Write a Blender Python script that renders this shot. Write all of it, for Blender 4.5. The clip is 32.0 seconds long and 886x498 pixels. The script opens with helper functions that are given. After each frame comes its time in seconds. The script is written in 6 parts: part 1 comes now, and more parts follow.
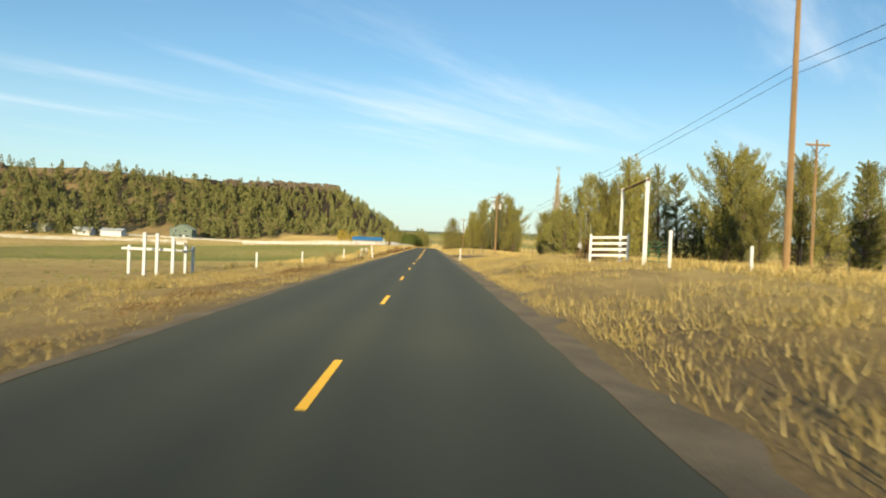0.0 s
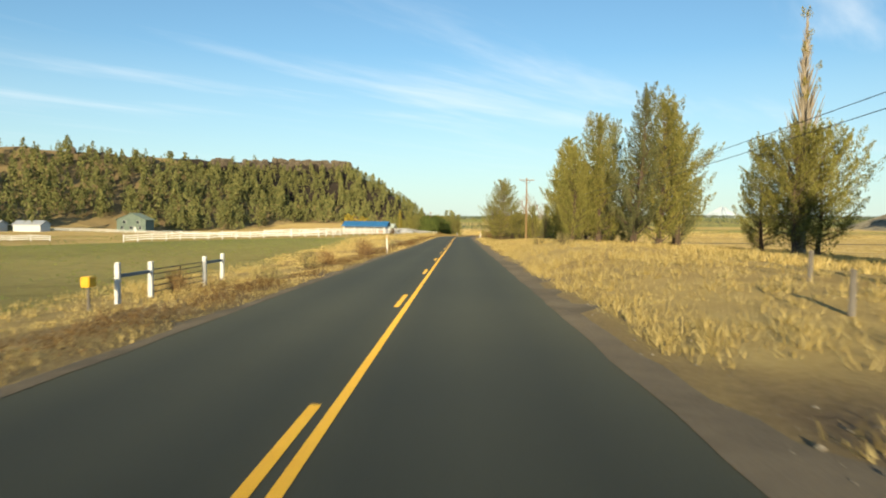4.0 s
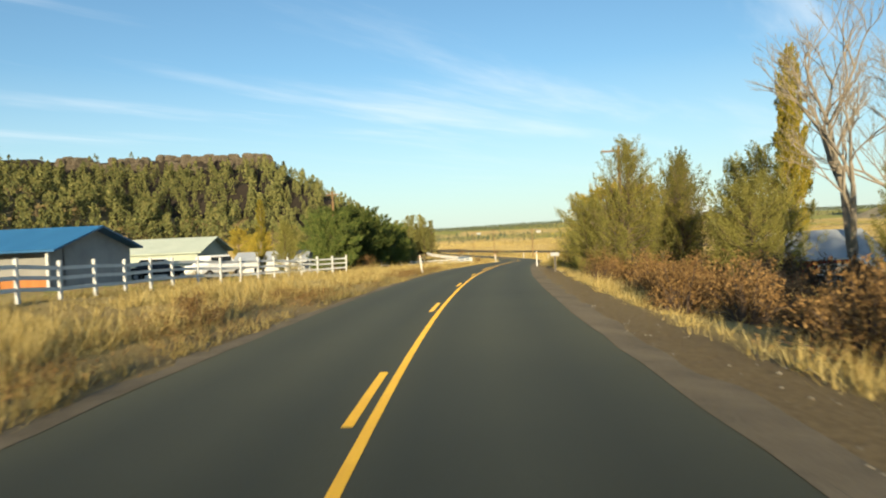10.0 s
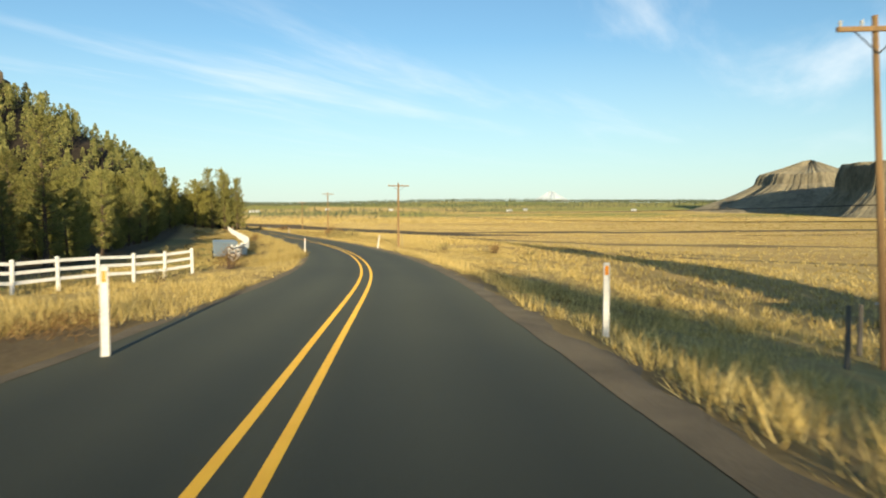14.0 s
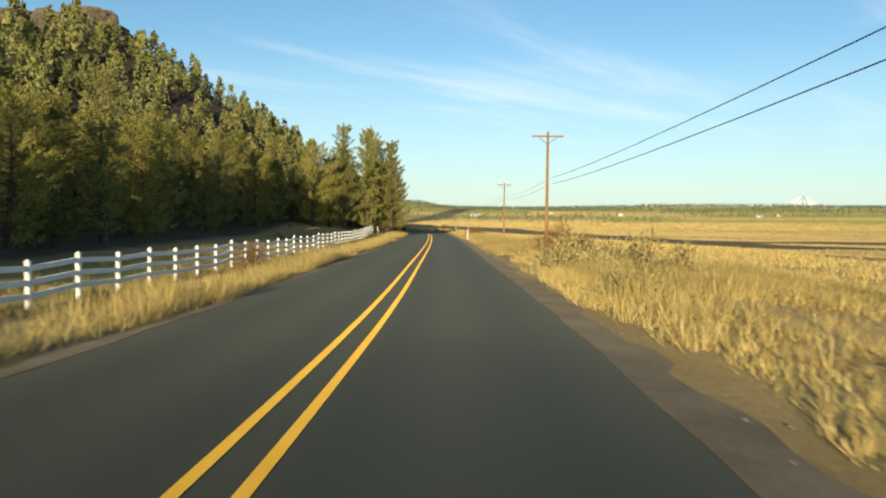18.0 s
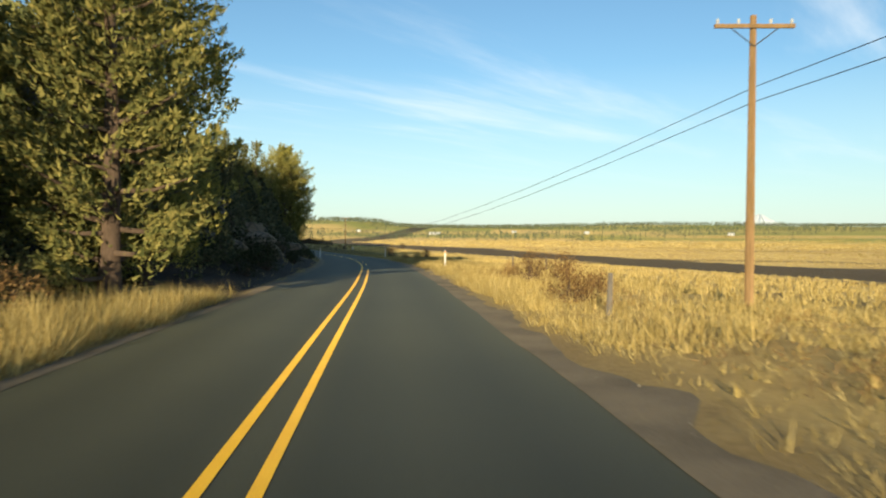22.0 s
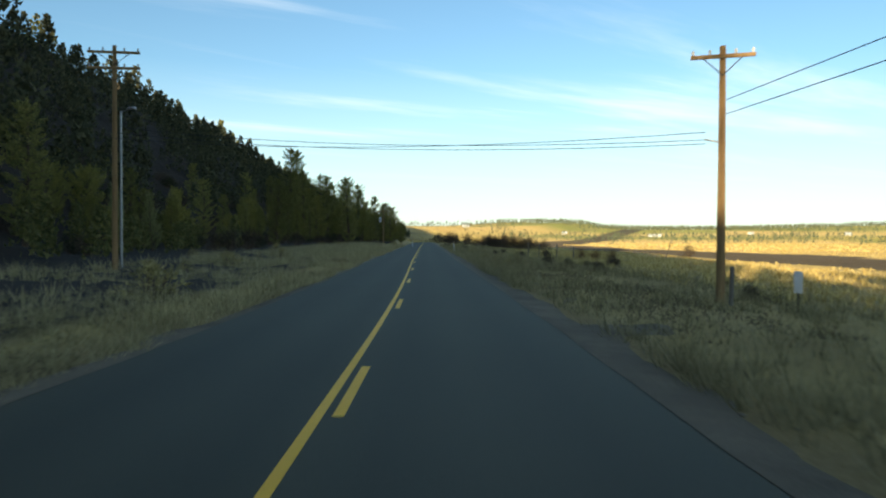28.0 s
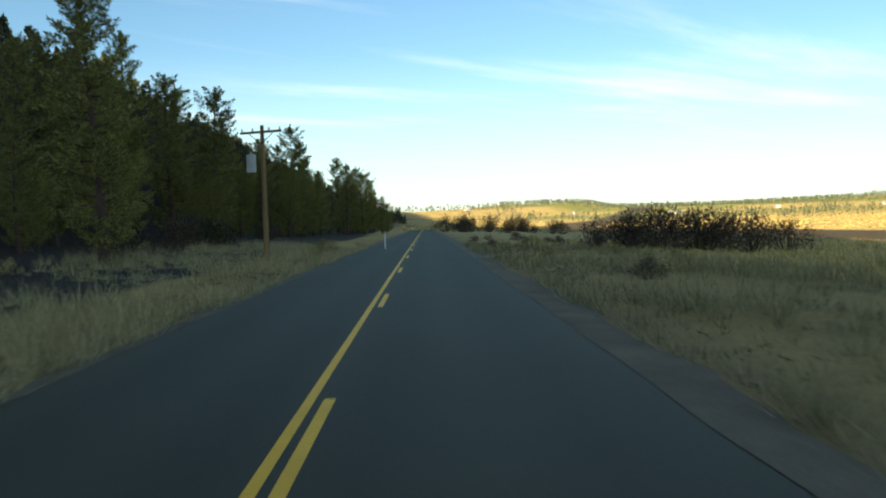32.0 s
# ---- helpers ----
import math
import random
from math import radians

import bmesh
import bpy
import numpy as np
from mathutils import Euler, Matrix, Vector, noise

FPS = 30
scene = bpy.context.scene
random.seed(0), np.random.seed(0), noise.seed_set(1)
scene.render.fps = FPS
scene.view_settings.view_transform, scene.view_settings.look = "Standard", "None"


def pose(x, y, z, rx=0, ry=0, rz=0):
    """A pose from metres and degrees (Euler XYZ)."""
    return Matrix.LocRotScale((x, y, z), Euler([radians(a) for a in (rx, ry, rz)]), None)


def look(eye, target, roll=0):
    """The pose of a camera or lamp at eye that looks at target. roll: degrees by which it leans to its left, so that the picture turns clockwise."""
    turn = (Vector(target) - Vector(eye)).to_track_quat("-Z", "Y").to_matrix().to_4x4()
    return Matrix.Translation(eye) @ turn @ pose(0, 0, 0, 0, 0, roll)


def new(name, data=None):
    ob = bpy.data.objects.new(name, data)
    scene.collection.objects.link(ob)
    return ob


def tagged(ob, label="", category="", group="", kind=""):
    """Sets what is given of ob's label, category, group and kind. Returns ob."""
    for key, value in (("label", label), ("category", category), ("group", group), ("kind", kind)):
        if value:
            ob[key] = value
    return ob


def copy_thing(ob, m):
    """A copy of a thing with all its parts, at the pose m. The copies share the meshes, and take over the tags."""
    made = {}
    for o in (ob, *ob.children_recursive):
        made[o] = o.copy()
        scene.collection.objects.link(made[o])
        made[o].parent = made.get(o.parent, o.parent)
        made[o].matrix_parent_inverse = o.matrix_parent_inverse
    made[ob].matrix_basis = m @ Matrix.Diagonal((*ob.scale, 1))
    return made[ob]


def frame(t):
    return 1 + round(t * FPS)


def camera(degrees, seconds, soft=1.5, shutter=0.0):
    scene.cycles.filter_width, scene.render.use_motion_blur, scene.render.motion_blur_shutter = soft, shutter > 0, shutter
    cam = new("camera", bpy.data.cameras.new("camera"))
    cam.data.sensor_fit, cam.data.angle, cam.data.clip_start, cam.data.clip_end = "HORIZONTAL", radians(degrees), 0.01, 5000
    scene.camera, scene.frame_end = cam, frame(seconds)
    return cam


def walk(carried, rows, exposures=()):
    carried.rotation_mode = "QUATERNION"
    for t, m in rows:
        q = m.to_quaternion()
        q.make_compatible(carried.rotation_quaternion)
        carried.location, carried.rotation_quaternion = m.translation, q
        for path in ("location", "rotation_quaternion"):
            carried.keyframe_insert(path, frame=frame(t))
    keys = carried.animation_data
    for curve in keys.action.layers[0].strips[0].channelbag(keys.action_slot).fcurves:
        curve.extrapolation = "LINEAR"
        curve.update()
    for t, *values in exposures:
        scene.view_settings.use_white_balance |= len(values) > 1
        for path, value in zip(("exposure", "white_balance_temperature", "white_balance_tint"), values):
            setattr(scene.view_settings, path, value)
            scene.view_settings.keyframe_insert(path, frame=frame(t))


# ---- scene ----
PATH = [
    (0.0, look((1.35, 0.00, 1.75), (2.30, 49.99, 1.02), 2.37)),
    (0.5, look((1.44, 14.04, 1.69), (1.94, 64.03, 0.82), 2.33)),
    (1.0, look((1.49, 28.04, 1.62), (1.35, 78.03, 0.71), 0.78)),
    (1.5, look((1.53, 41.85, 1.52), (1.39, 91.84, 0.64), 1.11)),
    (2.0, look((1.53, 55.77, 1.41), (1.43, 105.76, 0.61), 0.78)),
    (2.5, look((1.52, 69.75, 1.25), (0.96, 119.74, 0.53), 0.78)),
    (3.0, look((1.51, 84.04, 1.09), (0.79, 134.02, 0.28), 0.61)),
    (3.5, look((1.48, 98.35, 1.00), (0.58, 148.32, -0.29), 0.91)),
    (4.0, look((1.51, 112.73, 0.93), (0.31, 162.68, -0.87), 0.64)),
    (4.5, look((1.46, 126.94, 0.80), (0.15, 176.89, -0.88), 0.84)),
    (5.0, look((1.40, 141.13, 0.64), (0.03, 191.08, -0.94), 0.78)),
    (5.5, look((1.36, 155.30, 0.48), (-0.09, 205.26, -0.96), 0.59)),
    (6.0, look((1.35, 169.46, 0.31), (-0.16, 219.42, -0.98), 0.37)),
    (6.5, look((1.35, 183.59, 0.16), (-0.16, 233.55, -1.06), 0.22)),
    (7.0, look((1.35, 197.70, 0.04), (-0.01, 247.67, -1.13), 0.01)),
    (7.5, look((1.31, 211.73, -0.05), (0.31, 261.70, -1.21), 0.14)),
    (8.0, look((1.16, 225.82, -0.14), (0.22, 275.80, -1.25), 0.10)),
    (8.5, look((1.07, 239.83, -0.24), (0.23, 289.81, -1.37), -1.35)),
    (9.0, look((1.08, 253.68, -0.34), (0.45, 303.67, -1.25), -1.11)),
    (9.5, look((1.26, 267.25, -0.45), (0.94, 317.24, -1.36), -1.82)),
    (10.0, look((1.61, 280.50, -0.59), (2.05, 330.49, -1.49), -2.61)),
    (10.5, look((2.14, 293.36, -0.76), (3.84, 343.32, -1.89), -3.27)),
    (11.0, look((2.87, 306.09, -0.99), (5.91, 355.97, -2.53), -4.38)),
    (11.5, look((3.91, 318.66, -1.28), (8.29, 368.44, -3.12), -4.61)),
    (12.0, look((5.24, 331.23, -1.55), (11.26, 380.81, -3.91), -4.71)),
    (12.5, look((6.90, 343.76, -1.85), (14.62, 393.08, -4.57), -3.59)),
    (13.0, look((8.84, 356.30, -2.19), (18.38, 405.30, -5.03), -1.63)),
    (13.5, look((10.93, 368.66, -2.56), (21.51, 417.45, -5.29), -0.90)),
    (14.0, look((12.98, 380.99, -2.95), (23.39, 429.83, -5.53), 0.03)),
    (14.5, look((14.85, 393.30, -3.34), (24.42, 442.32, -5.66), 1.67)),
    (15.0, look((16.44, 405.58, -3.74), (24.96, 454.82, -5.81), 3.28)),
    (15.5, look((17.70, 417.82, -4.14), (25.24, 467.24, -6.10), 4.11)),
    (16.0, look((18.61, 430.00, -4.53), (23.37, 479.77, -6.54), 4.43)),
    (16.5, look((19.21, 442.07, -4.88), (20.42, 492.01, -7.11), 3.88)),
    (17.0, look((19.45, 454.27, -5.14), (17.77, 504.19, -7.38), 2.53)),
    (17.5, look((19.32, 466.57, -5.36), (16.04, 516.41, -7.58), 1.97)),
    (18.0, look((18.82, 478.93, -5.57), (14.32, 528.67, -7.85), 0.51)),
    (18.5, look((18.01, 491.32, -5.77), (12.95, 541.01, -8.13), -0.45)),
    (19.0, look((16.97, 503.76, -5.97), (11.33, 553.39, -8.40), -1.53)),
    (19.5, look((15.77, 516.13, -6.17), (10.16, 565.74, -8.98), -2.30)),
    (20.0, look((14.54, 528.46, -6.35), (9.34, 578.11, -9.19), -1.98)),
    (20.5, look((13.35, 540.75, -6.50), (8.65, 590.46, -8.97), -2.49)),
    (21.0, look((12.15, 553.17, -6.60), (8.26, 602.98, -8.55), -2.71)),
    (21.5, look((10.76, 565.65, -6.72), (7.96, 615.54, -8.26), -1.12)),
    (22.0, look((9.17, 578.21, -6.85), (7.59, 628.18, -7.82), 0.42)),
    (22.5, look((7.73, 590.76, -7.02), (6.46, 640.74, -7.36), 0.40)),
    (23.0, look((6.39, 603.27, -7.19), (5.21, 653.26, -7.30), 1.78)),
    (23.5, look((5.02, 615.76, -7.33), (2.92, 665.72, -7.55), 1.13)),
    (24.0, look((3.40, 628.18, -7.48), (0.36, 678.08, -8.43), 3.16)),
    (24.5, look((1.43, 640.57, -7.68), (-3.21, 690.34, -8.88), 2.88)),
    (25.0, look((-0.88, 653.00, -7.89), (-7.73, 702.51, -9.11), 2.73)),
    (25.5, look((-3.57, 665.30, -8.08), (-12.26, 714.53, -9.34), 2.49)),
    (26.0, look((-6.62, 677.53, -8.27), (-16.42, 726.54, -9.54), 2.19)),
    (26.5, look((-9.96, 689.73, -8.46), (-21.38, 738.39, -9.71), 1.66)),
    (27.0, look((-13.53, 701.95, -8.64), (-26.49, 750.23, -9.85), 1.10)),
    (27.5, look((-17.17, 714.27, -8.80), (-31.06, 762.29, -9.93), 0.74)),
    (28.0, look((-20.88, 726.74, -8.94), (-35.81, 774.45, -9.74), 0.22)),
    (28.5, look((-24.81, 738.99, -9.01), (-40.05, 786.59, -10.40), -0.23)),
    (29.0, look((-28.83, 751.12, -9.04), (-43.68, 798.83, -10.59), 0.52)),
    (29.5, look((-32.99, 763.27, -9.05), (-47.71, 811.02, -10.91), 0.24)),
    (30.0, look((-37.19, 775.42, -9.06), (-52.03, 823.12, -11.07), -0.52)),
    (30.5, look((-41.41, 787.55, -9.07), (-56.50, 835.17, -11.13), -0.96)),
    (31.0, look((-45.54, 799.72, -9.07), (-60.46, 847.40, -11.13), -1.15)),
    (31.5, look((-49.65, 811.89, -9.06), (-64.42, 859.62, -10.99), -1.37)),
    (32.0, look((-53.70, 824.13, -9.04), (-68.64, 871.81, -10.82), -1.88)),
]
cam = camera(61.91, 32.0, soft=2.0, shutter=0.14)
walk(cam, PATH, exposures=[(0.0, 0.44, 6550, 4), (18.8, 0.44, 6600, 4), (20.0, 0.56, 6750, 4), (21.0, 0.58, 6750, 4), (22.5, 0.44, 6600, 4), (25.0, 0.5, 6600, 4), (28.0, 0.82, 6900, 4), (32.0, 0.9, 7000, 4)])

# ---- light: a low sun behind and a little to the left, an evening sky with thin cirrus ----
SUN_UP, SUN_AZ = radians(8.0), radians(5.3)
world = bpy.data.worlds.new("world")
scene.world = world
world.use_nodes = True
wn, wl = world.node_tree.nodes, world.node_tree.links
wn.clear()


def wnode(kind, **values):
    n = wn.new(kind)
    for key, v in values.items():
        n.inputs[key].default_value = v
    return n


sky = wn.new("ShaderNodeTexSky")
sky.sky_type = "NISHITA"
sky.sun_disc = False
sky.sun_elevation, sky.sun_rotation = SUN_UP, math.pi + SUN_AZ
sky.altitude, sky.air_density, sky.dust_density, sky.ozone_density = 900, 1.0, 0.3, 2.0
geo = wn.new("ShaderNodeTexCoord")
sep = wn.new("ShaderNodeSeparateXYZ")
wl.new(geo.outputs["Generated"], sep.inputs[0])


def wmath(op, a, b=0.5):
    n = wn.new("ShaderNodeMath")
    n.operation = op
    for i, v in enumerate((a, b)):
        if isinstance(v, (int, float)):
            n.inputs[i].default_value = v
        else:
            wl.new(v, n.inputs[i])
    return n.outputs[0]


# cirrus: streaks on a plane far overhead, drawn out along one direction
den = wmath("MAXIMUM", sep.outputs[2], 0.02)
px_, py_ = wmath("DIVIDE", sep.outputs[0], den), wmath("DIVIDE", sep.outputs[1], den)
comb = wn.new("ShaderNodeCombineXYZ")
wl.new(px_, comb.inputs[0])
wl.new(py_, comb.inputs[1])
turned = wn.new("ShaderNodeMapping")
wl.new(comb.outputs[0], turned.inputs[0])
turned.inputs["Rotation"].default_value = (0, 0, radians(-54))
mapn = wn.new("ShaderNodeMapping")
wl.new(turned.outputs[0], mapn.inputs[0])
mapn.inputs["Scale"].default_value = (0.20, 0.85, 1)
mapn.inputs["Location"].default_value = (0.35, 0.2, 0)
n1 = wn.new("ShaderNodeTexNoise")
n1.inputs["Scale"].default_value, n1.inputs["Detail"].default_value, n1.inputs["Roughness"].default_value = 1.0, 7.0, 0.58
n1.inputs["Distortion"].default_value = 0.35
wl.new(mapn.outputs[0], n1.inputs["Vector"])
ramp = wn.new("ShaderNodeMapRange")
ramp.interpolation_type = "SMOOTHSTEP"
ramp.inputs["From Min"].default_value, ramp.inputs["From Max"].default_value = 0.47, 0.78
wl.new(n1.outputs["Fac"], ramp.inputs["Value"])
fade = wn.new("ShaderNodeMapRange")
fade.interpolation_type = "SMOOTHSTEP"
fade.inputs["From Min"].default_value, fade.inputs["From Max"].default_value = 0.03, 0.2
wl.new(sep.outputs[2], fade.inputs["Value"])
cloud = wmath("MULTIPLY", wmath("MULTIPLY", ramp.outputs[0], fade.outputs[0]), 0.6)
mix = wn.new("ShaderNodeMix")
mix.data_type = "RGBA"
wl.new(cloud, mix.inputs["Factor"])
tint = wn.new("ShaderNodeMix")
tint.data_type, tint.blend_type = "RGBA", "MULTIPLY"
tint.inputs["Factor"].default_value = 1.0
wl.new(sky.outputs[0], tint.inputs["A"])
tint.inputs["B"].default_value = (0.88, 1.0, 1.08, 1)
# pale haze towards the horizon
haze = wn.new("ShaderNodeMapRange")
haze.inputs["From Min"].default_value, haze.inputs["From Max"].default_value = 0.0, 0.22
haze.inputs["To Min"].default_value, haze.inputs["To Max"].default_value = 0.7, 0.0
wl.new(sep.outputs[2], haze.inputs["Value"])
hazed = wn.new("ShaderNodeMix")
hazed.data_type = "RGBA"
wl.new(haze.outputs[0], hazed.inputs["Factor"])
wl.new(tint.outputs["Result"], hazed.inputs["A"])
hazed.inputs["B"].default_value = (3.9, 4.7, 5.1, 1)
wl.new(hazed.outputs["Result"], mix.inputs["A"])
mix.inputs["B"].default_value = (6.2, 6.3, 6.6, 1)
bg = wn.new("ShaderNodeBackground")
bg.inputs["Strength"].default_value = 0.13
wl.new(mix.outputs["Result"], bg.inputs["Color"])
out = wn.new("ShaderNodeOutputWorld")
wl.new(bg.outputs[0], out.inputs["Surface"])

sun = new("sun", bpy.data.lights.new("sun", "SUN"))
sun.data.energy, sun.data.angle, sun.data.color = 5.0, radians(0.6), (1.0, 0.81, 0.54)
sun.matrix_world = look((0, 0, 0), (math.sin(SUN_AZ) * math.cos(SUN_UP), math.cos(SUN_AZ) * math.cos(SUN_UP), -math.sin(SUN_UP)))


# ---- materials ----
def material(name, rough=0.85, metal=0.0):
    m = bpy.data.materials.new(name)
    m.use_nodes = True
    b = m.node_tree.nodes["Principled BSDF"]
    b.inputs["Roughness"].default_value, b.inputs["Metallic"].default_value = rough, metal
    b.inputs["Specular IOR Level"].default_value = 0.25
    b.inputs["Diffuse Roughness"].default_value = 0.9
    return m, m.node_tree.nodes, m.node_tree.links, b


def noise_tex(nodes, links, scale, detail=5.0, rough=0.6, coord=None, dist=0.0):
    n = nodes.new("ShaderNodeTexNoise")
    n.inputs["Scale"].default_value, n.inputs["Detail"].default_value, n.inputs["Roughness"].default_value = scale, detail, rough
    n.inputs["Distortion"].default_value = dist
    if coord is not None:
        links.new(coord, n.inputs["Vector"])
    return n


def ramp_of(nodes, links, source, stops):
    r = nodes.new("ShaderNodeValToRGB")
    el = r.color_ramp.elements
    while len(el) < len(stops):
        el.new(0.5)
    for e, (at, c) in zip(el, stops):
        e.position, e.color = at, (*c, 1)
    links.new(source, r.inputs[0])
    return r


def mixed(nodes, links, fac, a, b, blend="MIX"):
    n = nodes.new("ShaderNodeMix")
    n.data_type, n.blend_type = "RGBA", blend
    for key, v in (("Factor", fac), ("A", a), ("B", b)):
        if isinstance(v, (int, float)):
            n.inputs[key].default_value = v
        elif isinstance(v, tuple):
            n.inputs[key].default_value = (*v, 1)
        else:
            links.new(v, n.inputs[key])
    return n.outputs["Result"]


def bump(nodes, links, b, height, strength, distance):
    n = nodes.new("ShaderNodeBump")
    n.inputs["Strength"].default_value, n.inputs["Distance"].default_value = strength, distance
    links.new(height, n.inputs["Height"])
    links.new(n.outputs[0], b.inputs["Normal"])


def two_tone(name, c1, c2, scale=3.0, rough=0.85, metal=0.0, fine=40.0, bumps=0.15, dist=0.01, stretch=(1, 1, 1), per_object=0.0):
    """A surface of two colours mixed by coarse and fine noise, with fine relief."""
    m, n, l, b = material(name, rough, metal)
    tc = n.new("ShaderNodeTexCoord")
    mp = n.new("ShaderNodeMapping")
    mp.inputs["Scale"].default_value = stretch
    l.new(tc.outputs["Object"], mp.inputs[0])
    a = noise_tex(n, l, scale, 4, 0.6, mp.outputs[0])
    f = noise_tex(n, l, fine, 4, 0.7, mp.outputs[0])
    col = ramp_of(n, l, a.outputs["Fac"], [(0.35, c1), (0.65, c2)]).outputs[0]
    col = mixed(n, l, 0.35, col, ramp_of(n, l, f.outputs["Fac"], [(0.3, tuple(v * 0.55 for v in c1)), (0.7, tuple(min(1, v * 1.35) for v in c2))]).outputs[0])
    if per_object:
        oi = n.new("ShaderNodeObjectInfo")
        hsv = n.new("ShaderNodeHueSaturation")
        mr = n.new("ShaderNodeMapRange")
        mr.inputs["To Min"].default_value, mr.inputs["To Max"].default_value = 1 - per_object, 1 + per_object
        l.new(oi.outputs["Random"], mr.inputs["Value"])
        l.new(mr.outputs[0], hsv.inputs["Value"])
        l.new(col, hsv.inputs["Color"])
        col = hsv.outputs[0]
    l.new(col, b.inputs["Base Color"])
    bump(n, l, b, f.outputs["Fac"], bumps, dist)
    return m


def foliage(name, c1, c2, c3, trans=0.25, rough=0.75):
    """Leaves: hue by leaf and by tree, some light shining through."""
    m, n, l, b = material(name, rough)
    g = n.new("ShaderNodeNewGeometry")
    oi = n.new("ShaderNodeObjectInfo")
    col = ramp_of(n, l, g.outputs["Random Per Island"], [(0.0, c1), (0.55, c2), (1.0, c3)]).outputs[0]
    hsv = n.new("ShaderNodeHueSaturation")
    mr = n.new("ShaderNodeMapRange")
    mr.inputs["To Min"].default_value, mr.inputs["To Max"].default_value = 0.7, 1.3
    l.new(oi.outputs["Random"], mr.inputs["Value"])
    l.new(mr.outputs[0], hsv.inputs["Value"])
    l.new(col, hsv.inputs["Color"])
    l.new(hsv.outputs[0], b.inputs["Base Color"])
    b.inputs["Specular IOR Level"].default_value = 0.15
    tr = n.new("ShaderNodeBsdfTranslucent")
    l.new(hsv.outputs[0], tr.inputs["Color"])
    mx = n.new("ShaderNodeMixShader")
    mx.inputs[0].default_value = trans
    l.new(b.outputs[0], mx.inputs[1])
    l.new(tr.outputs[0], mx.inputs[2])
    l.new(mx.outputs[0], n["Material Output"].inputs["Surface"])
    return m


def asphalt_material():
    m, n, l, b = material("asphalt", 0.75)
    tc = n.new("ShaderNodeTexCoord")
    big = noise_tex(n, l, 0.12, 4, 0.6, tc.outputs["Object"])
    grit = noise_tex(n, l, 90, 3, 0.7, tc.outputs["Object"])
    at = n.new("ShaderNodeAttribute")
    at.attribute_name = "across"
    col = ramp_of(n, l, big.outputs["Fac"], [(0.3, (0.037, 0.039, 0.026)), (0.7, (0.055, 0.057, 0.038))]).outputs[0]
    col = mixed(n, l, 0.45, col, ramp_of(n, l, grit.outputs["Fac"], [(0.35, (0.018, 0.019, 0.014)), (0.65, (0.088, 0.09, 0.062))]).outputs[0])
    # wheel tracks: polished and a little darker bands along the lanes
    wt = ramp_of(n, l, at.outputs["Fac"], [(0.0, (1.2, 1.15, 1.05)), (0.05, (1.05, 1.04, 1.0)), (0.16, (0.85, 0.85, 0.85)), (0.3, (1.06, 1.05, 1.04)), (0.42, (0.86, 0.86, 0.86)), (0.5, (1.1, 1.08, 1.03)), (0.58, (0.86, 0.86, 0.86)), (0.7, (1.06, 1.05, 1.04)), (0.84, (0.85, 0.85, 0.85)), (0.95, (1.05, 1.04, 1.0)), (1.0, (1.2, 1.15, 1.05))]).outputs[0]
    col = mixed(n, l, 1.0, col, wt, "MULTIPLY")
    l.new(col, b.inputs["Base Color"])
    bump(n, l, b, grit.outputs["Fac"], 0.35, 0.006)
    return m


def ground_material():
    """Dry grass, bare soil, green pasture and dark ground (strips and painted shade), by a painted field map and noise.
    """
    m, n, l, b = material("dry_ground", 0.95)
    tc = n.new("ShaderNodeTexCoord")
    big = noise_tex(n, l, 0.03, 5, 0.6, tc.outputs["Object"])
    mid = noise_tex(n, l, 0.6, 6, 0.65, tc.outputs["Object"], 0.4)
    fine = noise_tex(n, l, 9, 5, 0.75, tc.outputs["Object"])
    at = n.new("ShaderNodeVertexColor")
    at.layer_name = "fields"
    sp = n.new("ShaderNodeSeparateColor")
    l.new(at.outputs["Color"], sp.inputs[0])
    straw = ramp_of(n, l, mid.outputs["Fac"], [(0.25, (0.18, 0.125, 0.045)), (0.5, (0.41, 0.3, 0.1)), (0.75, (0.54, 0.42, 0.16))]).outputs[0]
    straw = mixed(n, l, 0.4, straw, ramp_of(n, l, big.outputs["Fac"], [(0.38, (0.29, 0.175, 0.055)), (0.62, (0.58, 0.45, 0.16))]).outputs[0])
    straw = mixed(n, l, 0.3, straw, ramp_of(n, l, fine.outputs["Fac"], [(0.3, (0.10, 0.07, 0.035)), (0.7, (0.52, 0.40, 0.2))]).outputs[0])
    green = ramp_of(n, l, mid.outputs["Fac"], [(0.3, (0.085, 0.122, 0.024)), (0.7, (0.16, 0.185, 0.04))]).outputs[0]
    soil = ramp_of(n, l, fine.outputs["Fac"], [(0.3, (0.07, 0.05, 0.029)), (0.7, (0.195, 0.142, 0.082))]).outputs[0]
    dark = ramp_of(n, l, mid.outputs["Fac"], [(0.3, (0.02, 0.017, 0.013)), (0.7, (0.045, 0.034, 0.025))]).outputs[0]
    col = mixed(n, l, sp.outputs[1], straw, green)
    col = mixed(n, l, sp.outputs[0], col, soil)
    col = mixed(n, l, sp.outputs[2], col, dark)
    l.new(col, b.inputs["Base Color"])
    add = n.new("ShaderNodeMath")
    l.new(mid.outputs["Fac"], add.inputs[0])
    l.new(fine.outputs["Fac"], add.inputs[1])
    bump(n, l, b, add.outputs[0], 0.6, 0.12)
    return m


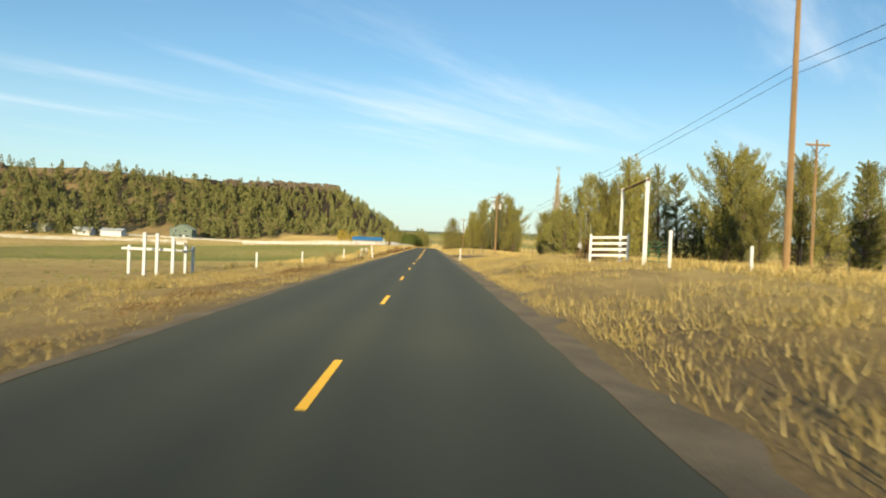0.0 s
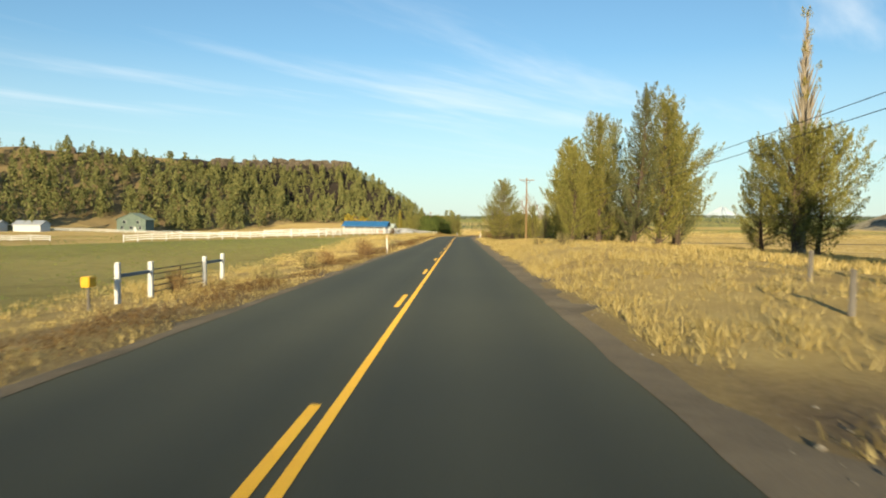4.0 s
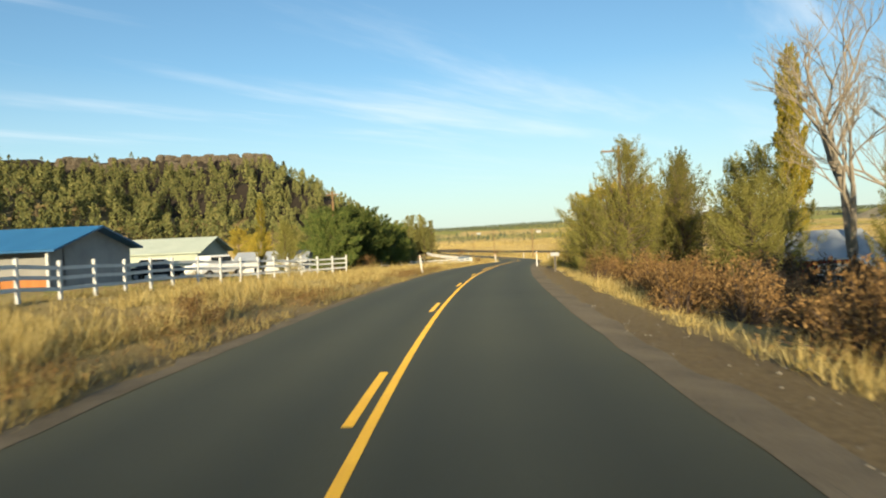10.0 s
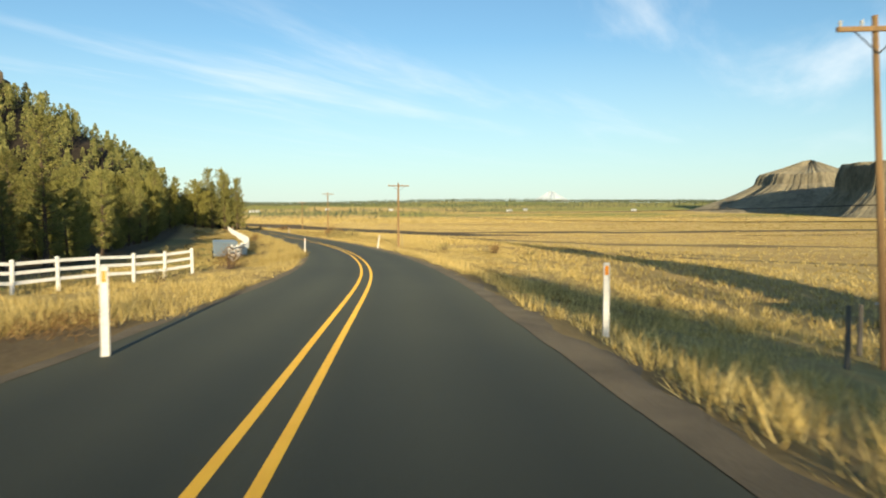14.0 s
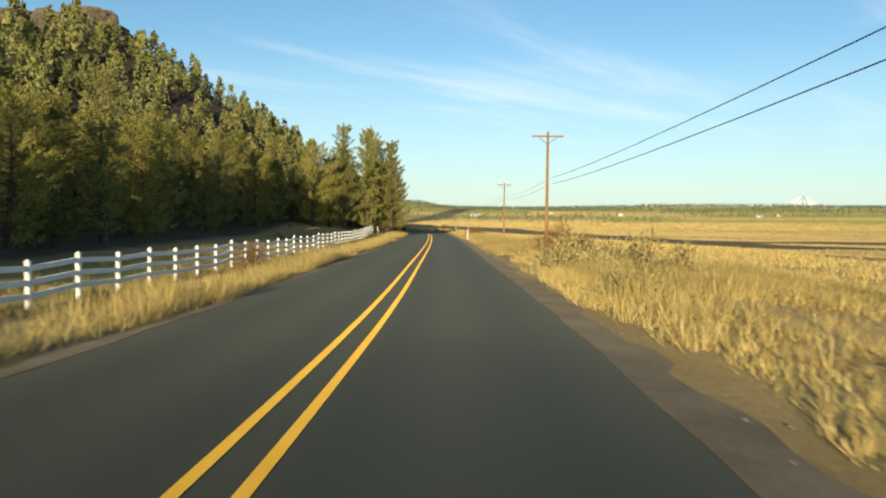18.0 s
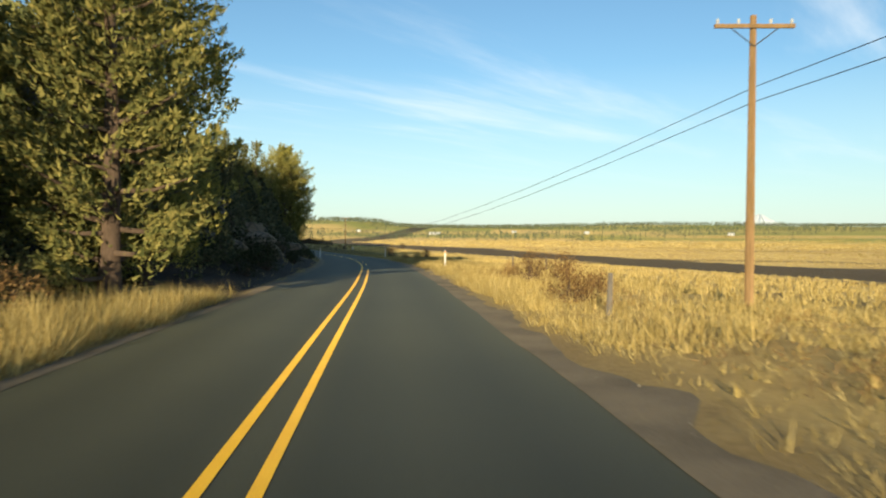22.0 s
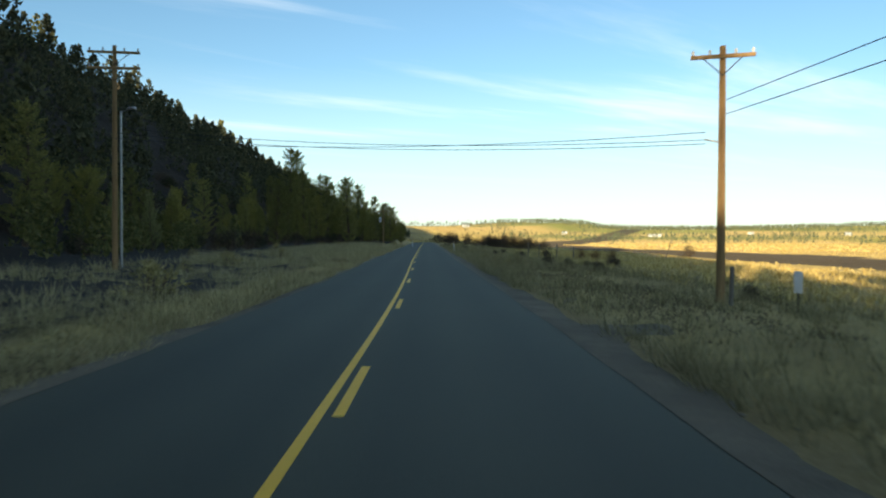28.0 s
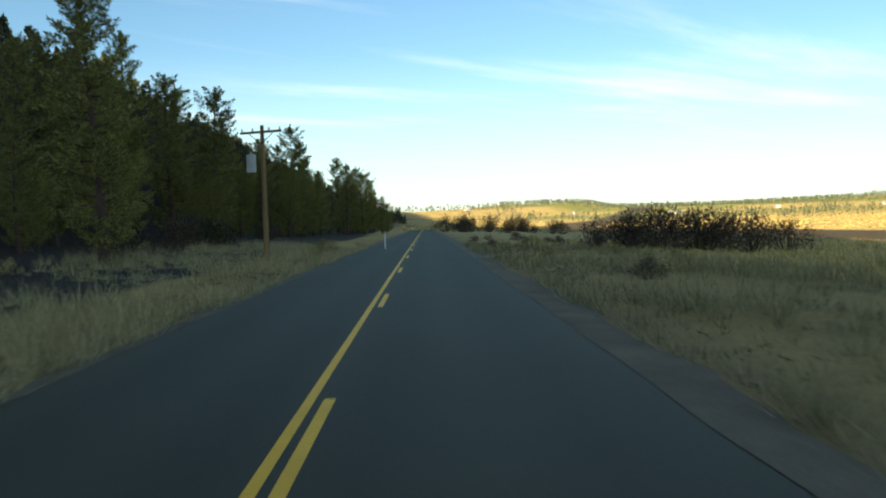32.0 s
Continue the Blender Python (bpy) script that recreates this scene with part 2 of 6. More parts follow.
def rock_material():
    m, n, l, b = material("basalt", 0.9)
    tc = n.new("ShaderNodeTexCoord")
    a = noise_tex(n, l, 0.5, 6, 0.65, tc.outputs["Object"], 0.6)
    v = n.new("ShaderNodeTexVoronoi")
    v.feature, v.inputs["Scale"].default_value = "DISTANCE_TO_EDGE", 0.9
    l.new(tc.outputs["Object"], v.inputs["Vector"])
    col = ramp_of(n, l, a.outputs["Fac"], [(0.3, (0.05, 0.041, 0.03)), (0.55, (0.115, 0.097, 0.07)), (0.75, (0.21, 0.18, 0.13))]).outputs[0]
    col = mixed(n, l, 0.6, col, ramp_of(n, l, v.outputs["Distance"], [(0.0, (0.03, 0.026, 0.022)), (0.12, (0.2, 0.155, 0.105))]).outputs[0])
    l.new(col, b.inputs["Base Color"])
    bump(n, l, b, a.outputs["Fac"], 0.8, 0.3)
    return m


ASPHALT, GROUND, ROCK = asphalt_material(), ground_material(), rock_material()
STONE = two_tone("pale_stone", (0.14, 0.12, 0.095), (0.33, 0.295, 0.235), 1.5, 0.9, fine=30)
YELLOW = two_tone("worn_yellow_paint", (0.74, 0.4, 0.02), (0.84, 0.48, 0.035), 1.5, 0.6, fine=60)
GRAVEL = two_tone("roadside_gravel", (0.095, 0.08, 0.055), (0.19, 0.155, 0.105), 0.7, 0.95, fine=28, bumps=0.7, dist=0.03)
WHITE = two_tone("white_paint", (0.62, 0.61, 0.58), (0.80, 0.79, 0.76), 2.0, 0.5, fine=25, bumps=0.05)
POLE_WOOD = two_tone("weathered_pole_wood", (0.19, 0.12, 0.056), (0.38, 0.245, 0.118), 1.2, 0.9, fine=22, stretch=(1, 1, 0.08), bumps=0.5)
GREY_WOOD = two_tone("grey_fence_wood", (0.12, 0.105, 0.09), (0.24, 0.215, 0.18), 2, 0.9, fine=30, stretch=(1, 1, 0.1), bumps=0.4)
BARK = two_tone("bark", (0.06, 0.042, 0.03), (0.15, 0.105, 0.075), 3, 0.95, fine=26, stretch=(1, 1, 0.3), bumps=0.8, dist=0.03)
PALE_BARK = two_tone("pale_bark", (0.24, 0.2, 0.15), (0.42, 0.36, 0.28), 3, 0.9, fine=30, stretch=(1, 1, 0.2), bumps=0.4)
TWIG = two_tone("dead_juniper_twigs", (0.13, 0.095, 0.065), (0.3, 0.235, 0.17), 3, 0.9, fine=30, stretch=(1, 1, 0.2), bumps=0.4)
BLUEGREY = two_tone("faded_blue_grey_paint", (0.12, 0.17, 0.22), (0.17, 0.22, 0.27), 0.6, 0.6)
STEEL = two_tone("galvanised_steel", (0.28, 0.29, 0.30), (0.42, 0.43, 0.44), 2, 0.45, 0.8)
DARK_STEEL = two_tone("dark_steel", (0.03, 0.03, 0.03), (0.07, 0.068, 0.065), 3, 0.6, 0.3)
GREEN_STEEL = two_tone("green_gate_paint", (0.05, 0.16, 0.06), (0.09, 0.24, 0.1), 3, 0.5, 0.2)
WIRE = two_tone("wire", (0.03, 0.03, 0.032), (0.05, 0.05, 0.052), 3, 0.5, 0.6)
REFLECT = two_tone("amber_reflector", (0.7, 0.25, 0.02), (0.85, 0.35, 0.03), 20, 0.25)
GREYCAN = two_tone("grey_transformer_paint", (0.42, 0.43, 0.43), (0.55, 0.56, 0.56), 3, 0.5)
BLUE_ROOF = two_tone("blue_metal_roof", (0.02, 0.11, 0.26), (0.035, 0.16, 0.34), 0.6, 0.4, 0.1, stretch=(1, 0.1, 1))
SAGE = two_tone("pale_green_metal_siding", (0.40, 0.45, 0.37), (0.52, 0.56, 0.47), 0.5, 0.5, 0.1)
SAGE_WALL = two_tone("green_clapboard", (0.15, 0.20, 0.16), (0.22, 0.27, 0.22), 0.6, 0.8)
ORANGE_WALL = two_tone("orange_stained_boards", (0.42, 0.17, 0.05), (0.60, 0.27, 0.09), 1.0, 0.8, stretch=(4, 4, 0.4))
RED_WALL = two_tone("barn_red_boards", (0.26, 0.035, 0.02), (0.38, 0.06, 0.035), 1.0, 0.85, stretch=(4, 4, 0.4))
GREY_ROOF = two_tone("grey_metal_roof", (0.36, 0.38, 0.40), (0.50, 0.52, 0.54), 0.6, 0.4, 0.3)
GREY_WALL = two_tone("grey_siding", (0.30, 0.30, 0.29), (0.42, 0.42, 0.40), 0.6, 0.8)
SHED_WALL = two_tone("dark_board_wall", (0.04, 0.032, 0.026), (0.09, 0.07, 0.055), 1.0, 0.9)
WINDOW = two_tone("window_glass", (0.02, 0.025, 0.03), (0.04, 0.05, 0.06), 0.5, 0.08)
BOX_YELLOW = two_tone("yellow_plastic", (0.75, 0.42, 0.02), (0.85, 0.5, 0.04), 6, 0.45)
# white dimmed towards blue: the haze before the peak is in its colour
HAZED_SNOW = two_tone("snow", (0.43, 0.5, 0.56), (0.52, 0.59, 0.65), 0.004, 0.8, fine=0.02, bumps=0.0)
CAR_DARK = two_tone("dark_car_paint", (0.02, 0.022, 0.026), (0.03, 0.032, 0.038), 1, 0.25, 0.3)
CAR_WHITE = two_tone("white_car_paint", (0.7, 0.7, 0.7), (0.8, 0.8, 0.8), 1, 0.3)
RUBBER = two_tone("rubber", (0.015, 0.015, 0.015), (0.03, 0.03, 0.03), 5, 0.9)

JUNIPER = foliage("juniper_foliage", (0.12, 0.125, 0.034), (0.24, 0.225, 0.058), (0.4, 0.345, 0.1), 0.2)
PINE = foliage("pine_needles", (0.1, 0.113, 0.038), (0.22, 0.215, 0.066), (0.41, 0.355, 0.115), 0.22)
BLUISH = foliage("greyish_juniper_foliage", (0.11, 0.122, 0.05), (0.2, 0.203, 0.085), (0.33, 0.31, 0.135), 0.2)
POPLAR = foliage("poplar_leaves", (0.18, 0.17, 0.025), (0.36, 0.3, 0.045), (0.55, 0.42, 0.07), 0.3)
AUTUMN = foliage("autumn_leaves", (0.22, 0.2, 0.035), (0.5, 0.4, 0.065), (0.68, 0.48, 0.085), 0.35)
BRUSH = foliage("dry_brush_twigs", (0.095, 0.056, 0.023), (0.22, 0.128, 0.05), (0.4, 0.25, 0.098), 0.15)
SAGEBRUSH = foliage("sagebrush_leaves", (0.19, 0.165, 0.065), (0.35, 0.29, 0.115), (0.54, 0.445, 0.2), 0.25)
HEDGE = foliage("hedge_leaves", (0.055, 0.085, 0.022), (0.11, 0.145, 0.037), (0.21, 0.225, 0.062), 0.25)
THICKET = foliage("dark_twig_thicket", (0.038, 0.03, 0.022), (0.082, 0.063, 0.044), (0.145, 0.115, 0.075), 0.1)
# shrub leaves darkened so that their colour holds the left bank's shade
SHADY = foliage("shade_darkened_shrub_leaves", (0.02, 0.027, 0.012), (0.04, 0.048, 0.02), (0.075, 0.08, 0.035), 0.1)
PASTURE = foliage("pasture_grass_blades", (0.1, 0.14, 0.03), (0.17, 0.205, 0.045), (0.31, 0.3, 0.09), 0.3, 0.8)
STRAW = foliage("dry_grass_blades", (0.3, 0.215, 0.072), (0.55, 0.42, 0.15), (0.74, 0.6, 0.27), 0.3, 0.8)
GREENISH = foliage("half_dry_grass_blades", (0.22, 0.192, 0.095), (0.39, 0.33, 0.17), (0.56, 0.475, 0.265), 0.3, 0.8)
# far trees, with the haze of distance put in as a blue tint
DISTANT = foliage("haze_blue_distant_trees", (0.065, 0.085, 0.055), (0.1, 0.118, 0.072), (0.16, 0.168, 0.095), 0.1)
# darker copy of the hill foliage, with the slope's shade in its colour
SHADED_HILLPINE = foliage("shade_darkened_hill_pine", (0.06, 0.07, 0.04), (0.11, 0.118, 0.062), (0.19, 0.185, 0.095), 0.1)
FARWOOD = foliage("hill_conifer_foliage", (0.1, 0.112, 0.04), (0.175, 0.178, 0.062), (0.29, 0.265, 0.095), 0.12)


# ---- the plan: road line, profile and terrain ----
ROAD = [(-200, 0.2, 0.6), (-60, 0.15, 0.3), (0, 0.15, 0.0), (45, 0.22, -0.25), (94, 0.22, -0.72), (150, 0.18, -1.2), (208, 0.16, -1.78), (250, 0.1, -2.1), (272, 0.3, -2.28),
        (292, 1.0, -2.5), (318, 3.1, -2.95), (341, 5.8, -3.5), (366, 9.4, -4.2), (390, 13.2, -4.95), (415, 16.6, -5.8), (439, 18.1, -6.45), (463, 18.0, -6.95), (488, 16.7, -7.4),
        (513, 14.5, -7.8), (564, 9.6, -8.45), (589, 6.9, -8.75), (614, 4.1, -9.1), (639, 0.7, -9.45), (663, -3.9, -9.8), (690, -10.8, -10.2), (736, -24.95, -10.72),
        (785, -41.6, -10.82), (834, -58.2, -10.8), (900, -80.5, -10.9), (1000, -114.3, -11.2), (1300, -215.2, -12.0)]
RY = np.array([r[0] for r in ROAD], float)


def hermite(col):
    v = np.array([r[col] for r in ROAD], float)
    slope = np.gradient(v, RY)

    def at(y):
        y = np.clip(np.asarray(y, float), RY[0], RY[-1])
        i = np.clip(np.searchsorted(RY, y) - 1, 0, len(RY) - 2)
        h = RY[i + 1] - RY[i]
        s = (y - RY[i]) / h
        return (2 * s**3 - 3 * s**2 + 1) * v[i] + (s**3 - 2 * s**2 + s) * slope[i] * h + (3 * s**2 - 2 * s**3) * v[i + 1] + (s**3 - s**2) * slope[i + 1] * h
    return at


road_x, road_z = hermite(1), hermite(2)

# ground beside the road: heights over the road at set distances from its middle
SIDE_Y = [-60, 20, 60, 95, 118, 140, 165, 200, 235, 270, 300, 335, 370, 410, 450, 500, 560, 600, 630, 660, 700, 745, 800, 900]
LEFT_U = [3.5, 4.6, 8, 12, 30, 80]
LEFT = [(-.05, -.12, -.6, -1.0, -1.6, -3.0)] * 3 + [(-.05, -.12, -.6, -1.1, -1.8, -3.2)] * 2 + [(-.05, -.15, -.7, -1.3, -2, -3.2)] * 2 + [
    (-.05, -.1, -.4, -.7, -1.4, -3), (-.05, 0, .1, .15, -.3, -2.4), (-.05, .05, .25, .4, .3, -1.8), (-.05, .05, .3, .45, .5, -1.2), (-.05, .05, .2, .25, .4, -.9),
    (-.05, -.05, -.1, -.1, 0, -.6), (-.05, -.08, -.3, -.5, -.7, 0), (-.05, -.1, -.4, -.6, -.6, 1), (-.05, -.1, -.4, -.5, -.2, 3), (-.05, -.1, -.3, -.3, 1, 8), (-.05, -.05, .2, .9, 4, 12),
    (-.05, 0, 2.6, 4.6, 9, 20), (-.05, 0, 1.2, 2.8, 7, 18), (-.05, -.05, .15, .35, 2.0, 14), (-.05, -.05, .1, .15, .6, 13), (-.05, -.05, .1, .2, .8, 14), (-.05, -.05, .1, .3, 1.4, 14)]
RIGHT_U = [3.5, 4.8, 8, 12, 30, 80]
RIGHT = [(-.05, 0, .5, .8, .6, -.6), (-.05, 0, .6, .95, .8, -.6), (-.05, 0, .7, 1.1, .8, -.8), (-.05, 0, .1, .2, .4, -1), (-.05, 0, 0, 0, .1, -1.4), (-.05, .05, .6, .6, -.4, -2.4), (-.05, .05, .8, .85, -.2, -2.8),
         (-.05, .05, .5, .7, 0, -3), (-.05, 0, -.1, 0, -.2, -3.2), (-.05, -.1, -.5, -.8, -1.6, -4), (-.05, -.1, -.7, -1.2, -2.4, -5), (-.05, -.1, -.4, -.9, -2.6, -5), (-.05, -.1, -1, -1.8, -3.3, -6),
         (-.05, -.1, -.9, -1.6, -3, -6), (-.05, 0, -.3, -.6, -1.4, -4), (-.05, .05, .1, -.1, -.9, -3.4), (-.05, .05, .1, -.1, -.8, -3), (-.05, .05, .1, -.1, -.9, -3)] + [(-.05, 0, -.1, -.3, -1, -2.8)] * 6
# the rim of the mesa: x, y, height of the top, breadth of the slope below it
RIM = [(-1500, -150, 30, 110), (-700, 160, 32, 110), (-420, 335, 35, 110), (-270, 472, 37, 105), (-205, 560, 40, 100), (-174, 630, 42, 95), (-132, 664, 45, 88), (-84, 657, 43, 76), (-92, 690, 38, 74), (-118, 740, 37, 59),
       (-139, 800, 37, 58), (-174, 900, 34, 66), (-212, 1000, 31, 70), (-330, 1300, 27, 80), (-560, 1700, 8, 80)]
RIMX = np.array([r[:2] for r in RIM], float)


def rim_place(x, y):
    """Signed distance from the mesa's rim (positive on the road's side), and the top and slope breadth there."""
    x, y = np.asarray(x, float), np.asarray(y, float)
    best, top, wid = np.full(x.shape, 1e9), np.zeros(x.shape), np.ones(x.shape)
    for (ax, ay, ah, aw), (bx, by, bh, bw) in zip(RIM, RIM[1:]):
        dx, dy = bx - ax, by - ay
        t = np.clip(((x - ax) * dx + (y - ay) * dy) / (dx * dx + dy * dy), 0, 1)
        dist = np.hypot(x - ax - t * dx, y - ay - t * dy)
        near = dist < best
        best, top, wid = np.where(near, dist, best), np.where(near, ah + t * (bh - ah), top), np.where(near, aw + t * (bw - aw), wid)
    ring = [tuple(r[:2]) for r in RIM] + [(-4000, 1700), (-4000, -150)]
    inside = np.zeros(x.shape, bool)
    for (ax, ay), (bx, by) in zip(ring, ring[1:] + ring[:1]):
        if ay != by:
            inside ^= ((ay > y) != (by > y)) & (x < (bx - ax) * (y - ay) / (by - ay) + ax)
    return np.where(inside, -best, best), top, wid


def bilinear(y, u, ys, us, table):
    t = np.array(table, float)
    iy = np.clip(np.searchsorted(ys, y) - 1, 0, len(ys) - 2)
    fy = np.clip((y - np.array(ys)[iy]) / (np.array(ys)[iy + 1] - np.array(ys)[iy]), 0, 1)
    fy = fy * fy * (3 - 2 * fy)
    iu = np.clip(np.searchsorted(us, u) - 1, 0, len(us) - 2)
    fu = np.clip((u - np.array(us)[iu]) / (np.array(us)[iu + 1] - np.array(us)[iu]), 0, 1)
    a = t[iy, iu] * (1 - fu) + t[iy, iu + 1] * fu
    b = t[iy + 1, iu] * (1 - fu) + t[iy + 1, iu + 1] * fu
    return a * (1 - fy) + b * fy


def wave(x, y, seed=0.0):
    """Smooth uneven waves of about unit height."""
    return (np.sin(x * 1.0 + 1.7 * np.sin(y * 0.63 + seed)) + np.sin(y * 1.31 + 1.3 * np.sin(x * 0.71 + seed * 2.1)) + 0.6 * np.sin((x + y) * 2.17 + seed * 3.3)) / 2.6


def terrain(x, y):
    x, y = np.asarray(x, float), np.asarray(y, float)
    u = x - road_x(y)
    z0 = road_z(y)
    side = np.where(u < 0, bilinear(y, -u, SIDE_Y, LEFT_U, LEFT), bilinear(y, u, SIDE_Y, RIGHT_U, RIGHT))
    side = np.where(np.abs(u) < 3.5, -0.06, side)
    z = z0 + side
    # plain to the right and field to the left, each level
    k = np.clip((u - 80) / 170, 0, 1)
    z = z * (1 - k * k * (3 - 2 * k)) + (-14.5) * k * k * (3 - 2 * k)
    k = np.clip((-u - 80) / 80, 0, 1) * np.clip((560 - y) / 120, 0, 1)
    z = z * (1 - k) + (-4.6) * k
    rough = np.clip((np.abs(u) - 3.6) / 3, 0, 1)
    z = z + rough * (0.10 * wave(x * 0.9, y * 0.9) + 0.05 * wave(x * 2.7, y * 2.3, 1.0)) + np.clip((np.abs(u) - 20) / 60, 0, 1) * 0.35 * wave(x * 0.06, y * 0.06, 2.0)
    # the mesa: rim cliff, then a steep slope down to the fields
    d, top, width = rim_place(x, y)
    d = d + 3.5 * wave(y * 0.11 + x * 0.05, y * 0.043, 4.0) + 2.0 * wave(x * 0.35, y * 0.35, 5.0)
    top = top + 1.8 * wave(x * 0.05, y * 0.05, 3.0) - np.clip(-d - 30, 0, 400) * 0.01
    slope = np.clip(1 - d / width, 0, 1)
    body = np.where(d < 0, 1.0, np.where(d < 5, 1 - np.where(y > 590, 0.036, 0.02) * d, np.where(y > 590, 0.82, 0.9) * np.clip(1 - (d - 5) / (width - 5), 0, 1) ** 1.15))
    hill = z + (top - z) * body + np.where(d > 5, 1, 0) * slope * 0.8 * wave(x * 0.22, y * 0.22, 6.0)
    inside = (d < width) & (u < np.where(y > 655, -4.4, -5))
    ease = np.clip((-u - 4.4) / np.interp(y, [648, 664], [0.6, 7.0]), 0, 1)
    z = np.where(inside, z + np.maximum(0, np.where(d < width, hill, z) - z) * ease, z)
    # low wooded ridges round the plain
    r = np.hypot(x, y - 400)
    far = np.clip((r - 1150) / 1700, 0, 1) ** 1.25
    z = z + far * (40 + 14 * wave(x * 0.0022, y * 0.0019, 7.0)) * np.where(u > -300, 1, 0.6)
    return z


def zat(x, y):
    return float(terrain(np.array([x]), np.array([y]))[0])


def mesh_object(name, verts, faces, mat, parent=None, label="", smooth=False):
    me = bpy.data.meshes.new(name)
    me.from_pydata([tuple(v) for v in verts], [], faces)
    me.materials.append(mat)
    if smooth:
        me.polygons.foreach_set("use_smooth", [True] * len(me.polygons))
    me.update()
    ob = new(name, me)
    ob.parent = parent
    return tagged(ob, label) if label else ob


def soup(name, verts, tris, mats, parent=None, which=None):
    """A mesh from arrays of corners and triangles, quickly."""
    me = bpy.data.meshes.new(name)
    me.vertices.add(len(verts))
    me.vertices.foreach_set("co", np.asarray(verts, np.float32).ravel())
    me.loops.add(3 * len(tris))
    me.loops.foreach_set("vertex_index", np.asarray(tris, np.int32).ravel())
    me.polygons.add(len(tris))
    me.polygons.foreach_set("loop_start", np.arange(0, 3 * len(tris), 3, dtype=np.int32))
    me.polygons.foreach_set("loop_total", np.full(len(tris), 3, np.int32))
    for m in mats:
        me.materials.append(m)
    if which is not None:
        me.polygons.foreach_set("material_index", np.asarray(which, np.int32))
    me.update(calc_edges=True)
    ob = new(name, me)
    ob.parent = parent
    return ob


def part(name, bm, mat, parent=None, label=""):
    """Links a bmesh as one mesh object under a thing or a part."""
    me = bpy.data.meshes.new(name)
    bm.to_mesh(me)
    bm.free()
    me.materials.append(mat)
    ob = new(name, me)
    ob.parent = parent
    return tagged(ob, label) if label else ob


def box(bm, x0, x1, y0, y1, z0, z1, bevel=0.0):
    v = bmesh.ops.create_cube(bm, size=1.0, matrix=Matrix.Translation(((x0 + x1) / 2, (y0 + y1) / 2, (z0 + z1) / 2)) @ Matrix.Diagonal((x1 - x0, y1 - y0, z1 - z0, 1)))["verts"]
    if bevel:
        e = list({e for w in v for e in w.link_edges})
        bmesh.ops.bevel(bm, geom=e, offset=bevel, segments=1, affect="EDGES", profile=0.5)
    return bm


def boxm(x0, x1, y0, y1, z0, z1, bevel=0.0):
    return box(bmesh.new(), x0, x1, y0, y1, z0, z1, bevel)


def tube(bm, a, b, r0, r1, sides=8, cap=True):
    a, b = Vector(a), Vector(b)
    d = b - a
    m = Matrix.Translation((a + b) / 2) @ d.to_track_quat("Z", "Y").to_matrix().to_4x4()
    bmesh.ops.create_cone(bm, cap_ends=cap, segments=sides, radius1=r0, radius2=r1, depth=d.length, matrix=m)
    return bm


def thing(name, x, y, z, label, category, group="", turn=0.0):
    ob = new(name)
    ob.empty_display_size = 0.3
    ob.matrix_basis = pose(x, y, z, 0, 0, turn)
    return tagged(ob, label, category, group)


